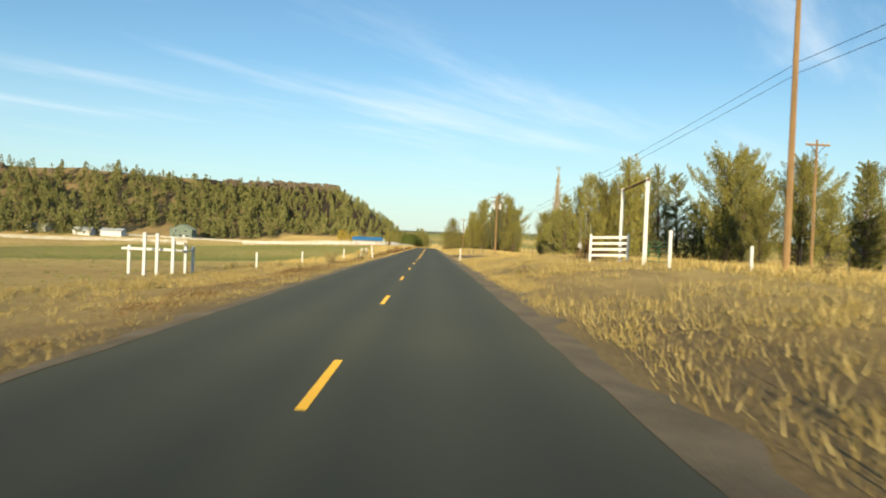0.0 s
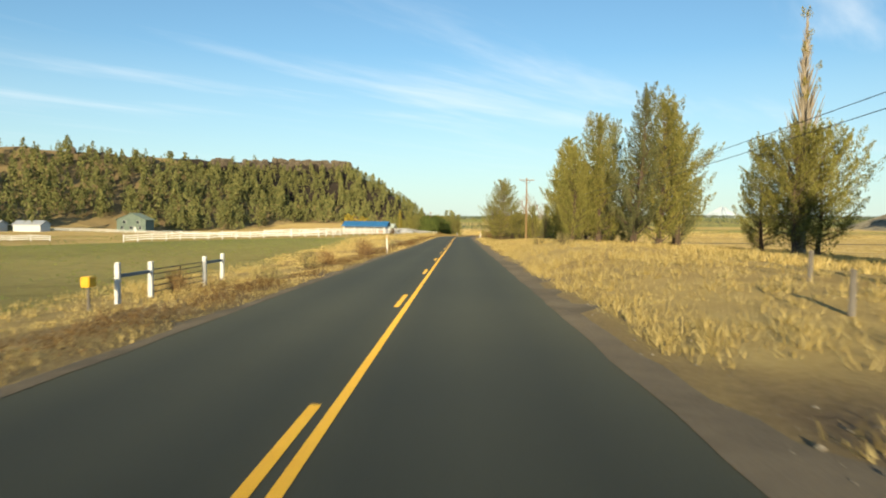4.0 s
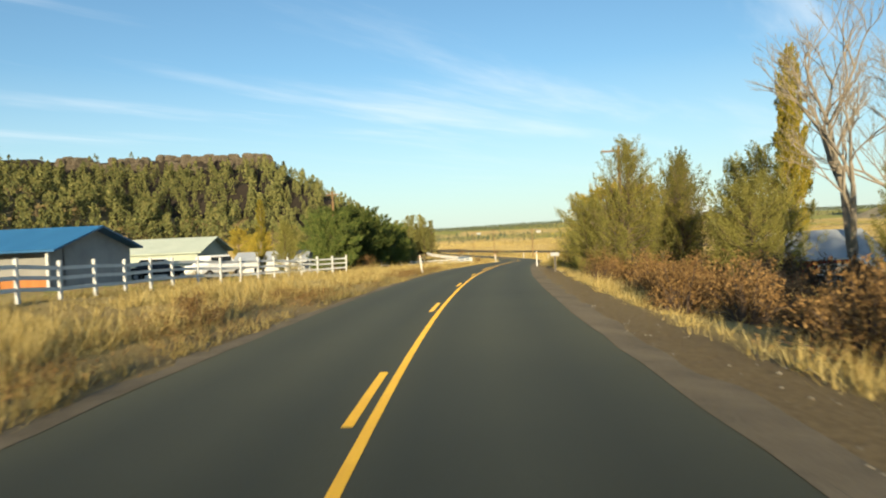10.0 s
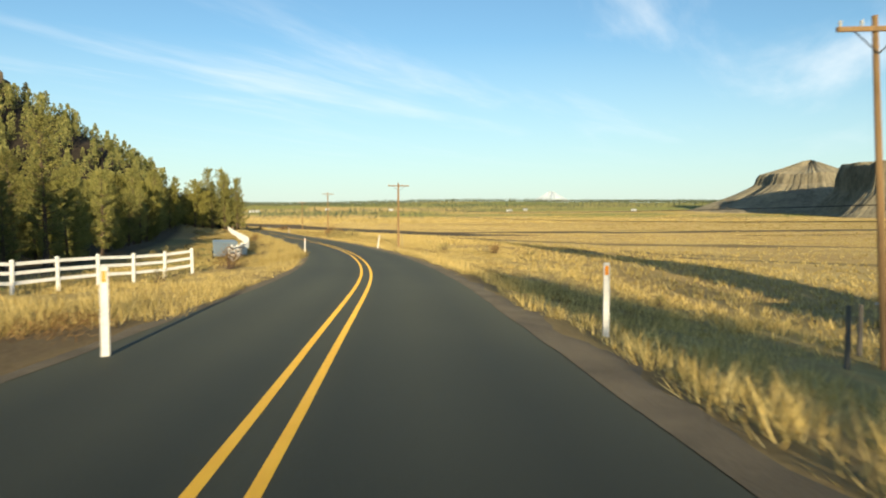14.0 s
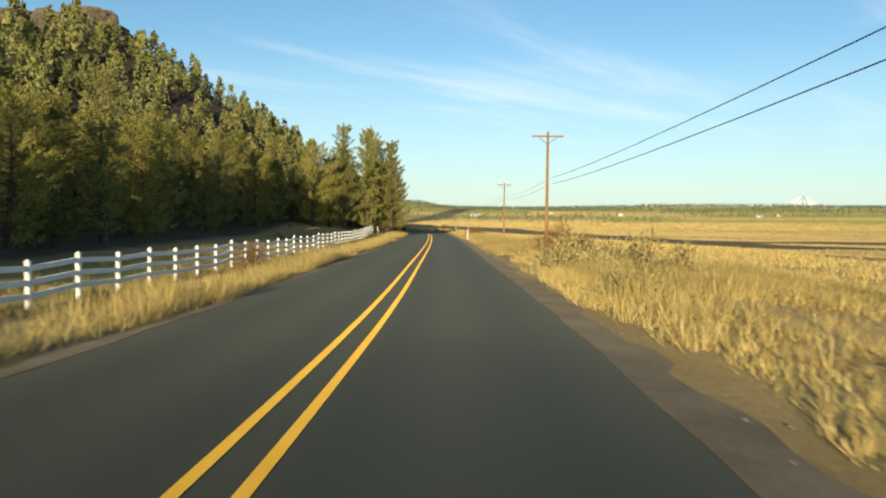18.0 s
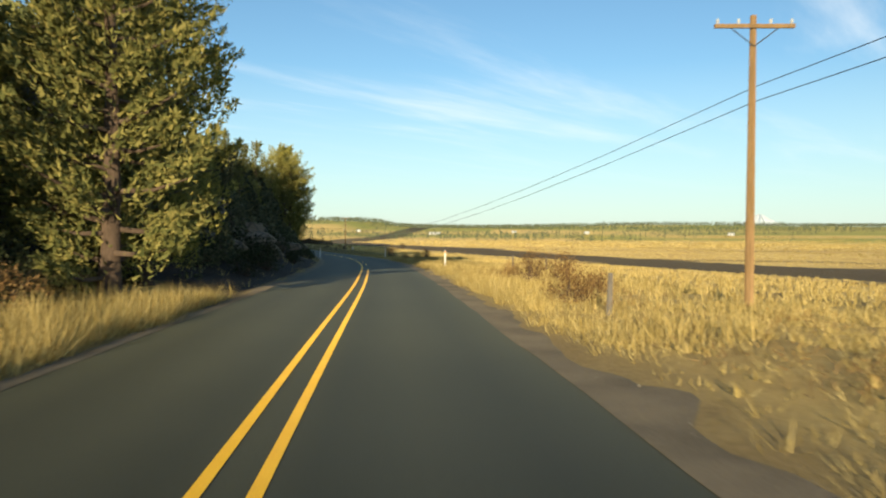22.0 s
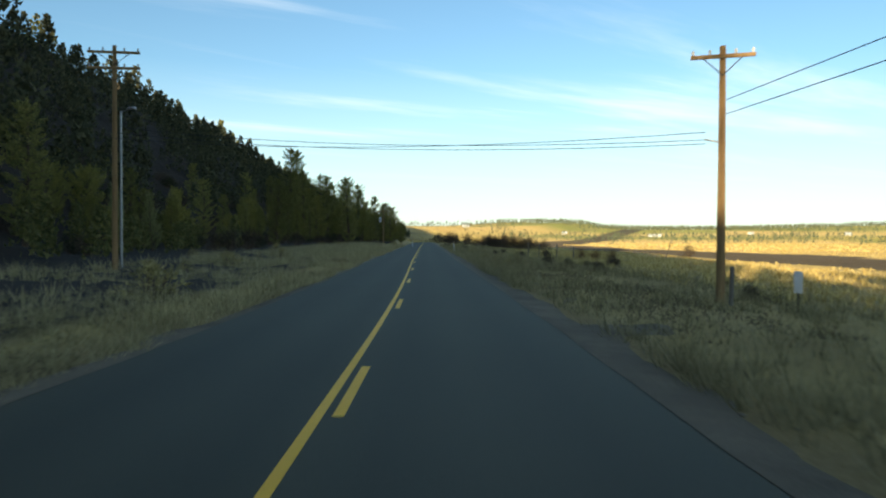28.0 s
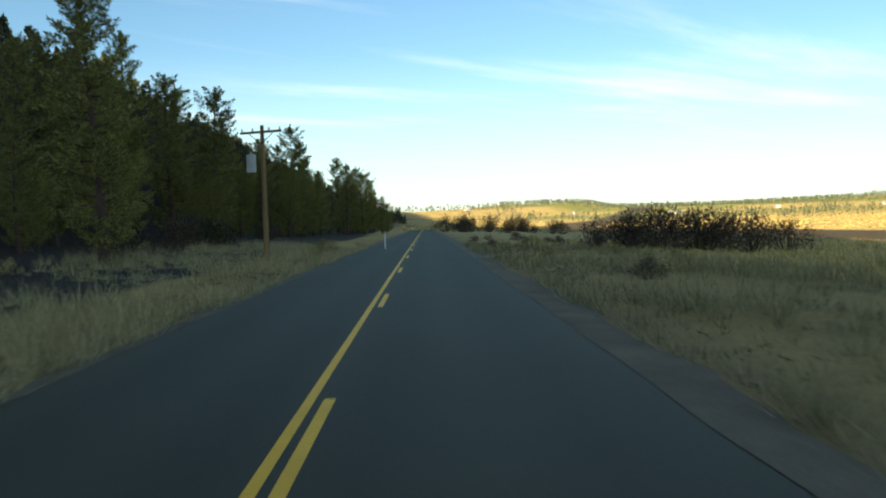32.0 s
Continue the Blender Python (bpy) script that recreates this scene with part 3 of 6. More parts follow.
# ---- ground and road ----
def build_ground():
    ys = np.concatenate([[-700, -400, -250, -150, -100], np.arange(-60, 900, 3.0), np.arange(900, 1300, 10.0), [1320, 1380, 1450, 1550, 1700, 1900, 2150, 2450, 2800, 3200, 3700, 4300, 4800]])
    us = np.concatenate([[-3000, -2200, -1600, -1200, -900, -700], np.arange(-560, -120, 14.0), np.arange(-120, -40, 5.0), np.arange(-40, -14, 2.0), np.arange(-14, -4, 0.8), [-4.0, -3.6, -3.45, -1.5, 1.5, 3.45, 3.6, 4.0],
                         np.arange(4.8, 14, 0.8), np.arange(14, 40, 2.0), np.arange(40, 120, 6.0), np.arange(120, 400, 20.0), [420, 500, 600, 720, 880, 1080, 1350, 1700, 2150, 2700, 3400, 4200]])
    Y, U = np.meshgrid(ys, us, indexing="ij")
    X = road_x(Y) + U
    Z = terrain(X, Y)
    ny, nu = Y.shape
    verts = np.stack([X, Y, Z], -1).reshape(-1, 3)
    i = np.arange(ny * nu).reshape(ny, nu)
    quads = np.stack([i[:-1, :-1], i[:-1, 1:], i[1:, 1:], i[1:, :-1]], -1).reshape(-1, 4)
    me = bpy.data.meshes.new("ground")
    me.from_pydata(verts.tolist(), [], quads.tolist())
    me.materials.append(GROUND)
    me.polygons.foreach_set("use_smooth", [True] * len(me.polygons))
    x, y, u = verts[:, 0], verts[:, 1], U.ravel()
    w = wave(x * 0.02, y * 0.02, 1.5)
    # red: bare soil; green: pasture; blue: dark strips, and shade painted on the left
    soil = np.clip((5.4 - np.abs(u)) / 1.0, 0, 1) * 0.6
    soil = np.maximum(soil, ((u > 3) & (u < 5.9) & (y > 240) & (y < 352)) * 0.8)
    soil = np.maximum(soil, ((u > 4) & (u < 17 - np.abs(y - 108) * 0.3) & (y > 94) & (y < 122)) * 0.95)
    soil = np.maximum(soil, ((u > 4) & (u < 11) & (y < 96)) * np.clip(np.where(u < 6.5, 0.45, 0.1) + 0.5 * wave(x * 0.35, y * 0.16, 2.0), 0, 0.75))
    soil = np.maximum(soil, ((u < -3.9) & (u > -9) & (y < 245)) * np.clip(0.5 + 0.5 * wave(x * 0.4, y * 0.14, 5.0), 0, 0.8))
    soil = np.maximum(soil, ((u > 4) & (u < 8) & (np.abs(y - 519) < 4)) * 0.7)
    soil = np.maximum(soil, ((u < -4) & (u > -14) & (np.abs(y - 392) < 6)) * 0.8)
    d = rim_place(x, y)[0]
    soil = np.maximum(soil, ((d > -60) & (d < 100) & (u < -14)) * (0.72 + 0.2 * w))
    soil = np.maximum(soil, ((u < -14) & (u > -60) & (y > 395) & (y < 640)) * 0.5)
    green = ((u < -14) & (u > -100) & (y > 95) & (y < 245)) * np.clip(0.75 + 0.3 * w, 0, 1)
    green = np.maximum(green, ((u < -9.5) & (u > -24) & (y > 430) & (y < 520)) * 0.75)
    green = np.maximum(green, ((np.hypot(x, y - 400) > 1150) & (u > -200) & (np.sin(x * 0.0035 + y * 0.011 + wave(x * 0.004, y * 0.004, 1.0)) > 0.25)) * 0.85)
    green = np.maximum(green, np.clip((np.hypot(x, y - 400) - 1700) / 700, 0, 1) * np.clip(0.45 + 0.6 * wave(x * 0.004, y * 0.009, 4.0), 0, 1))
    green = np.maximum(green, ((y > 690) & (np.abs(u) > 5) & (np.abs(u) < 60)) * 0.12)
    # shade of the mesa and the left bank, put into the ground colour
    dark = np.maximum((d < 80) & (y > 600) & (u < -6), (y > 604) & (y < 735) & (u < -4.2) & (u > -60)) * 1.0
    # shaded floor of the pine belt, painted dark as well
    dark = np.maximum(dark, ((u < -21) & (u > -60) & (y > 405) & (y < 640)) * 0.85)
    # dark strips and patches out on the plain
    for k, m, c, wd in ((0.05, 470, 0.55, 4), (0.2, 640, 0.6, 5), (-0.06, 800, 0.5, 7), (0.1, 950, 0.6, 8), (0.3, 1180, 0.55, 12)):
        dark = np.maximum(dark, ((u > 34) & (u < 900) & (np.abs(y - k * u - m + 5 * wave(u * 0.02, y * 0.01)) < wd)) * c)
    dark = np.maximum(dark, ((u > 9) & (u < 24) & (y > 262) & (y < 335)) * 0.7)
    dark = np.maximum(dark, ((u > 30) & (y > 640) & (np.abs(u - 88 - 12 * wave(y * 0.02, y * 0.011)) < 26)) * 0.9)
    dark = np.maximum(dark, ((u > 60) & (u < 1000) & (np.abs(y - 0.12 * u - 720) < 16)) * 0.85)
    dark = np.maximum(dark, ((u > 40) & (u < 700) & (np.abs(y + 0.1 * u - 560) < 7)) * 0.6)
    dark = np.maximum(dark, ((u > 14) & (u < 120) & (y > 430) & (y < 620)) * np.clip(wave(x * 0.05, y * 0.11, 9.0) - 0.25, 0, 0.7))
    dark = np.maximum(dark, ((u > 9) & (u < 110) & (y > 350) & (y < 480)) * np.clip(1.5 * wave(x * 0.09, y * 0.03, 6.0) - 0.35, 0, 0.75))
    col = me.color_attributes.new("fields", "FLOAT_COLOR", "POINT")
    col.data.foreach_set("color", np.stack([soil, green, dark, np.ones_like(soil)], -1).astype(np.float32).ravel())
    me.update()
    return tagged(new("ground", me), "dry golden grassland with pasture and dark strips", "ground", kind="structure")


def strip(name, u0, u1, y0, y1, lift, mat, step=3.0, parent=None, rows=2, crown=False):
    """A band that follows the road between two distances from its middle."""
    n = max(2, int((y1 - y0) / step) + 1)
    ys = np.linspace(y0, y1, n)
    dx = (road_x(ys + 0.5) - road_x(ys - 0.5))
    nx, ny = 1 / np.sqrt(1 + dx**2), -dx / np.sqrt(1 + dx**2)
    verts, acr = [], []
    for y, a, b in zip(ys, nx, ny):
        for k in range(rows):
            u = u0 + (u1 - u0) * k / (rows - 1)
            verts.append((float(road_x(y)) + u * a, y + u * b, float(road_z(y)) + lift + (0.05 * (1 - (u / 3.5) ** 2) if crown else 0)))
            acr.append(k / (rows - 1))
    faces = [(i * rows + k, i * rows + k + 1, (i + 1) * rows + k + 1, (i + 1) * rows + k) for i in range(n - 1) for k in range(rows - 1)]
    ob = mesh_object(name, verts, faces, mat, parent)
    at = ob.data.attributes.new("across", "FLOAT", "POINT")
    at.data.foreach_set("value", acr)
    return ob


def build_road():
    road = strip("road", -3.55, 3.55, -60, 1290, 0.0, ASPHALT, 3.0, rows=15, crown=True)
    tagged(road, "dark grey asphalt two-lane country road", "road", kind="structure")
    for side in (-1, 1):
        v, f = [], []
        rnd = random.Random(5 + side)
        ys = np.arange(-60, 1290, 1.5)
        dx = road_x(ys + 0.5) - road_x(ys - 0.5)
        for i, y in enumerate(ys):
            q = math.hypot(1, dx[i])
            outer = (4.1 if side < 0 else float(np.interp(y, [-60, 690, 740], [4.6, 4.6, 5.7]))) + rnd.uniform(-.4, .5)
            for k, (u, dz) in enumerate(((3.42 + rnd.uniform(-.035, .035), 0.009), (3.75, 0.0), (outer, -0.16))):
                x, yy = float(road_x(y)) + side * u / q, y - side * u * dx[i] / q
                v.append((x, yy, float(road_z(y)) + dz if k == 0 else max(float(road_z(y)) - 0.015, zat(x, yy) + 0.035) if k == 1 else zat(x, yy) - 0.04))
            if i:
                b = 3 * i
                f += [(b - 3, b - 2, b + 1, b), (b - 2, b - 1, b + 2, b + 1)]
        tagged(mesh_object("gravel_shoulder", v, f, GRAVEL, smooth=True), "grey-brown gravel shoulder beside the asphalt", "gravel shoulder", kind="structure")
    paint = 0.056
    line = thing("centre_line", 0, 0, 0, "yellow painted centre line on the road", "road marking")
    tagged(line, kind="structure")
    gap_y, gap_u = [0, 322, 345, 640, 700, 1300], [0.11, 0.11, 0.21, 0.21, 0.1, 0.1]

    def stripe(name, side, a, b, step, width):
        m = (a + b) / 2
        if b - a < 12:
            u = side * float(np.interp(m, gap_y, gap_u))
            strip(name, u - width, u + width, a, b, paint, YELLOW, step, line)
            return
        y = a
        while y < b:
            y1 = min(b, y + 12.0)
            stripe(name, side, y, y1 - 0.001, step, width)
            y = y1

    def solid(side, a, b):
        n = int((b - a) / 2)
        ys = np.linspace(a, b, n + 1)
        verts, faces = [], []
        for i, y in enumerate(ys):
            u = side * float(np.interp(y, gap_y, gap_u))
            for w in (-0.055, 0.055):
                verts.append((float(road_x(y)) + u + w, y, float(road_z(y)) + paint))
            if i:
                faces.append((2 * i - 2, 2 * i - 1, 2 * i + 1, 2 * i))
        mesh_object("solid_stripe", verts, faces, YELLOW, line)

    def dashes(side, a, b, first):
        y = first
        while y < b:
            if y >= a:
                stripe("dash", side, y, y + 3.05, 1.1, 0.058)
            y += 12.19
    dashes(0, -50, 80, 7.2 - 12.19 * 5)
    solid(1, 78, 338)
    dashes(-1, 80, 338, 7.2 - 12.19 * 2)
    solid(-1, 338, 628)
    solid(1, 338, 628)
    solid(-1, 628, 1280)
    for k in range(-1, 60):
        y = float(np.interp(k, [-1, 0, 1, 9, 10, 13, 14, 18, 60], [638.2, 646.8, 657.9, 743.8, 754.1, 786.4, 797.0, 838.3, 1275]))
        stripe("dash", 1, y, y + 2.7, 1.1, 0.058)
    return line


ground = build_ground()
build_road()


# ---- trees and shrubs ----
RNG = np.random.default_rng(7)


def leaves(centres, dirs, size, count, spread, rng=RNG, slim=0.36, plume=0.0):
    """Small pointed leaf sprays round the given centres: corners and triangles. plume: how far each clump
    is drawn out to a flame along its direction; at 0 the clumps are round."""
    n = len(centres) * count
    axis = np.repeat(dirs / (np.linalg.norm(dirs, axis=1)[:, None] + 1e-9), count, 0)
    sp = np.repeat(spread, count, 0)
    ball = rng.normal(0, 1, (n, 3))
    ball *= np.minimum(1, 1.7 / (np.linalg.norm(ball, axis=1)[:, None] + 1e-9))
    if plume:
        q = rng.random((n, 1))
        c = np.repeat(centres, count, 0) + ball * sp * (1.05 - q) ** 0.7 + axis * (q - 0.25) * plume * sp[:, :1]
    else:
        c = np.repeat(centres, count, 0) + ball * sp
    a = rng.normal(0, 0.75, (n, 3)) + axis * (1.1 if plume else 0.9)
    a[:, 2] += 0.3
    a /= np.linalg.norm(a, axis=1)[:, None]
    b = np.cross(a, rng.normal(0, 1, (n, 3)))
    b /= np.linalg.norm(b, axis=1)[:, None] + 1e-9
    s = size * rng.uniform(0.6, 1.4, (n, 1))
    v = np.stack([c - b * s * slim, c + b * s * slim, c + a * s * 1.7], 1).reshape(-1, 3)
    return v, np.arange(3 * n).reshape(-1, 3)


def limb_mesh(segments, sides=6):
    """Tapered tubes along lists of (point, radius)."""
    V, F = [], []
    for pts in segments:
        base = len(V)
        for k, (p, r) in enumerate(pts):
            q = Vector(pts[min(k + 1, len(pts) - 1)][0]) - Vector(pts[max(k - 1, 0)][0])
            rot = q.to_track_quat("Z", "Y")
            for s in range(sides):
                V.append(Vector(p) + rot @ Vector((math.cos(2 * math.pi * s / sides) * r, math.sin(2 * math.pi * s / sides) * r, 0)))
        for k in range(len(pts) - 1):
            for s in range(sides):
                a, b = base + k * sides + s, base + k * sides + (s + 1) % sides
                F.append((a, b, b + sides, a + sides))
    return V, F


def make_tree(name, h, r, shape, leaf_mat, bark, seed, label, category="tree", leaf=0.16, density=1.0, trunk=0.0, bare=0.0, up=0.0, flat=1.0, twigs=None, lift=0.5, plume=4.0, fill=1.0):
    """A tree: tapered trunk and limbs, and a crown of leaf sprays gathered in clumps along the limbs.
    shape: profile of the crown, from its foot (0) to its top (1)."""
    rng = np.random.default_rng(seed)
    root = new(name)
    tagged(root, label, category)
    foot = h * trunk
    tr = max(0.09, h * 0.02)
    lean = rng.normal(0, 0.02, 2) * h
    axis = lambda t: np.array([lean[0] * t + 0.12 * math.sin(5 * t + seed), lean[1] * t + 0.12 * math.cos(4 * t + seed), h * t])
    segs = [[(axis(t), tr * (1 - 0.93 * t) * (1.35 if t == 0 else 1)) for t in np.linspace(0, 0.97, 9)]]
    cen, dr, sp = [], [], []
    limbs = int(26 * density + h * 2.0)
    for k in range(limbs):
        t = (foot / h) + (1 - foot / h) * ((k + rng.uniform(0, 1)) / limbs)
        s = (t - foot / h) / (1 - foot / h)
        reach = r * shape(s) * (rng.uniform(0.72, 1.0) if k % 3 else rng.uniform(0.5, 1.2))
        az = k * 2.4 + rng.normal(0, 0.35)
        rise = rng.uniform(-0.1, 0.35) + 0.35 * s + up
        a0 = axis(t)
        out = np.array([math.cos(az), math.sin(az), rise])
        mid = a0 + out * reach * 0.55 + np.array([0, 0, -0.05 * reach])
        tip = a0 + out * reach
        segs.append([(a0, tr * 0.36 * (1 - 0.6 * t)), (mid, tr * 0.2 * (1 - 0.5 * t)), (tip, 0.012)])
        n = max(2, int(reach / (r * 0.17)) + 1)
        for j in range(n):
            f = (j + 1.0) / n
            c = a0 + (tip - a0) * (0.22 + 0.76 * f) + rng.normal(0, 0.06 * r, 3)
            cen.append(c)
            dr.append(np.array([out[0] * 0.8, out[1] * 0.8, lift + 0.3 * rise]))
            sp.append(np.array([0.085, 0.085, 0.075 * flat]) * r * rng.uniform(0.6, 1.3) + 0.04)
    for j in range(4):
        cen.append(axis(0.93 + 0.025 * j))
        dr.append(np.array([0, 0, 1.0]))
        sp.append(np.array([0.05, 0.05, 0.10]) * r + 0.04)
    V, F = limb_mesh(segs)
    mesh_object("trunk", V, F, bark, root, smooth=True)
    if twigs:
        # dead twigs that stand out between the sprays
        dead = []
        for c, w in zip(cen, dr):
            for q in range(2):
                way = w + rng.normal(0, 0.7, 3)
                way /= np.linalg.norm(way)
                L = rng.uniform(0.35, 0.95)
                dead.append([(c, 0.014), (c + way * L * 0.5 + rng.normal(0, 0.05, 3), 0.009), (c + way * L, 0.004)])
        V, F = limb_mesh(dead, 3)
        mesh_object("twig_spray", V, F, twigs, root, "pale dead twigs")
    if bare < 1:
        keep = rng.random(len(cen)) >= bare
        cen, dr, sp = np.array(cen)[keep], np.array(dr)[keep], np.array(sp)[keep]
        v, t3 = leaves(cen, dr, leaf * 0.8, int(44 * min(density, 2.2) * fill * (1.5 if twigs else 1)), sp, rng=rng, plume=plume)
        soup("crown", v, t3, [leaf_mat], root)
    return root


def make_bush(name, h, r, leaf_mat, seed, label, leaf=0.09, clumps=26, count=26, category="bush"):
    rng = np.random.default_rng(seed)
    root = new(name)
    tagged(root, label, category)
    segs, cen, dr, sp = [], [], [], []
    for k in range(clumps):
        az, el = rng.uniform(0, 2 * math.pi), rng.uniform(0.15, 1.45)
        q = rng.uniform(0.45, 1.0)
        tip = np.array([math.cos(az) * math.cos(el) * r, math.sin(az) * math.cos(el) * r, math.sin(el) * h]) * q
        foot = np.array([math.cos(az), math.sin(az), 0]) * 0.12 * r
        segs.append([(foot, 0.022), ((foot + tip) * 0.5 + np.array([0, 0, 0.08 * h]), 0.014), (tip, 0.005)])
        cen.append(tip * 0.92)
        dr.append(tip / (np.linalg.norm(tip) + 1e-6))
        sp.append(np.array([r, r, h * 0.8]) * 0.15)
    V, F = limb_mesh(segs, 4)
    mesh_object("stem", V, F, BARK, root)
    v, t3 = leaves(np.array(cen), np.array(dr), leaf, count, np.array(sp), rng=rng)
    v[:, 2] = np.abs(v[:, 2])
    soup("foliage", v, t3, [leaf_mat], root)
    return root


def cone(s):
    return (1 - s) ** 0.75 * (0.55 + 0.9 * min(s * 3.5, 0.5))


def egg(s):
    return max(0.06, math.sin(math.pi * (0.12 + 0.86 * s)) ** 0.7)


def ponder(s):
    return max(0.08, (1 - s) ** 0.5 * (0.6 + 0.4 * math.sin(3 + 9 * s) ** 2) * min(1, 0.45 + 2 * s))


def column(s):
    return max(0.1, min(1, 4 * s + 0.35) * (1 - s) ** 0.45)


def spire(s):
    return max(0.04, 1 - s)


PLACED = []


def plant(model, x, y, scale=1.0, turn=None, tall=1.0):
    """The model itself at its first place, then copies of it."""
    z = zat(x, y) - 0.08
    turn = (x * 37.7 + y * 71.3) % 360 if turn is None else turn
    if model.name not in PLACED:
        PLACED.append(model.name)
        ob = model
        ob.matrix_basis = pose(x, y, z, 0, 0, turn) @ Matrix.Diagonal((scale, scale, scale * tall, 1))
        return ob
    ob = copy_thing(model, Matrix.Identity(4))
    ob.matrix_basis = pose(x, y, z, 0, 0, turn) @ Matrix.Diagonal((scale, scale, scale * tall, 1))
    return ob


JUN = [make_tree("juniper_tree", 10, 2.8, cone, JUNIPER, BARK, 11, "olive-green juniper tree with a ragged pointed crown", leaf=0.105, density=1.5, trunk=0.02, up=0.5, fill=1.6, lift=1.1, plume=6.0),
       make_tree("juniper_tree", 9, 3.0, egg, JUNIPER, BARK, 12, "broad olive juniper tree with upswept outer limbs", leaf=0.105, density=1.5, trunk=0.03, up=0.4, fill=1.6, lift=1.0, plume=6.0),
       make_tree("juniper_tree", 11, 2.3, cone, BLUISH, BARK, 13, "slender grey-green juniper tree", leaf=0.1, density=1.4, trunk=0.02, up=0.7, fill=1.6, lift=1.3, plume=6.5)]
PIN = [make_tree("pine_tree", 15, 3.2, ponder, PINE, BARK, 21, "tall ponderosa pine with dark green needles", leaf=0.15, fill=1.35, density=1.5, trunk=0.07, flat=0.6, lift=0.45, plume=4.5),
       make_tree("pine_tree", 13, 3.0, cone, PINE, BARK, 22, "dark green pine tree with a conical crown", leaf=0.15, fill=1.35, density=1.5, trunk=0.04, flat=0.6, lift=0.5, plume=4.5),
       make_tree("pine_tree", 16, 3.4, ponder, PINE, BARK, 23, "tall pine with an open layered crown", leaf=0.15, fill=1.35, density=1.4, trunk=0.1, flat=0.6, lift=0.45, plume=4.5),
       make_tree("pine_tree", 12, 3.4, egg, JUNIPER, BARK, 24, "rounded yellow-green pine catching the sun", leaf=0.135, fill=1.6, density=1.6, trunk=0.03, lift=0.6, plume=4.5)]
POP = make_tree("poplar_tree", 18, 1.7, column, POPLAR, PALE_BARK, 31, "columnar poplar with yellowing leaves", leaf=0.15, density=1.8, trunk=0.05, up=1.2, lift=1.6, plume=5.0)
BAREPOP = make_tree("poplar_tree", 22, 2.5, spire, POPLAR, PALE_BARK, 32, "tall nearly leafless poplar with pale upright twigs", leaf=0.11, density=6.0, trunk=0.04, bare=0.97, up=2.6)


def make_bare(h, seed, label):
    """A leafless tree that forks again and again."""
    rnd = random.Random(seed)
    stem, boughs = [], []

    def grow(p, way, length, r, depth):
        mid = p + way * length * 0.5 + Vector((rnd.uniform(-1, 1), rnd.uniform(-1, 1), rnd.uniform(-.3, .6))) * length * 0.07
        end = p + way * length
        (stem if depth > 4 else boughs).append([(p, r), (mid, r * 0.82), (end, r * 0.62)])
        if depth == 0:
            return
        for k in range(3 if depth > 1 else 4):
            w = (way + Vector((rnd.uniform(-1, 1), rnd.uniform(-1, 1), rnd.uniform(-.25, .75))) * 0.72).normalized()
            grow(end if k < 2 else mid, w, length * rnd.uniform(.55, .82), r * 0.55, depth - 1)
    grow(Vector((0, 0, -0.1)), Vector((0.04, 0, 1)).normalized(), h * 0.27, h * 0.016, 6)
    root = new("bare_tree")
    tagged(root, label, "tree")
    V, F = limb_mesh(stem, 6)
    mesh_object("trunk", V, F, PALE_BARK, root, smooth=True)
    V, F = limb_mesh(boughs, 4)
    mesh_object("branches", V, F, PALE_BARK, root, smooth=True)
    return root


BARETREE = make_bare(12, 3, "large leafless deciduous tree with pale crooked limbs")
YELLOWT = make_tree("autumn_tree", 7, 2.8, egg, AUTUMN, BARK, 34, "small deciduous tree with yellow autumn leaves", leaf=0.12, density=1.7, trunk=0.1)
HEDGET = make_tree("hedge_tree", 6, 3.0, egg, HEDGE, BARK, 35, "dense dark green evergreen hedge tree", leaf=0.15, density=1.7, trunk=0.13)
BRUSHB = [make_bush("brush_bush", 1.7, 1.3, BRUSH, 41, "rust-brown dry brush at the roadside", leaf=0.05, clumps=36, count=46), make_bush("brush_bush", 1.3, 1.2, BRUSH, 42, "low reddish dry bush", leaf=0.05, clumps=36, count=46)]
SAGEB = [make_bush("sage_bush", 0.8, 0.75, SAGEBRUSH, 43, "small grey-gold rabbitbrush clump in the verge", leaf=0.06, clumps=22, count=16), make_bush("sage_bush", 1.0, 0.9, SAGEBRUSH, 44, "grey-green sagebrush clump among dry grass", leaf=0.07, clumps=22, count=16)]
DARKB = make_bush("dark_bush", 3.0, 2.6, HEDGE, 45, "dark thicket of bare-twigged shrubs", leaf=0.12, clumps=44, count=26)
THICKB = make_bush("thicket_bush", 2.4, 2.2, THICKET, 47, "dark leafless thicket of brown twigs", leaf=0.1, clumps=48, count=26)
SHADEB = make_bush("shade_bush", 2.2, 2.0, SHADY, 48, "evergreen shrub below the mesa, coloured dark for shade", leaf=0.125, clumps=40, count=20)
YELB = make_bush("autumn_bush", 4.5, 2.6, AUTUMN, 46, "tall shrub with yellow and orange autumn leaves", leaf=0.052, clumps=90, count=105)


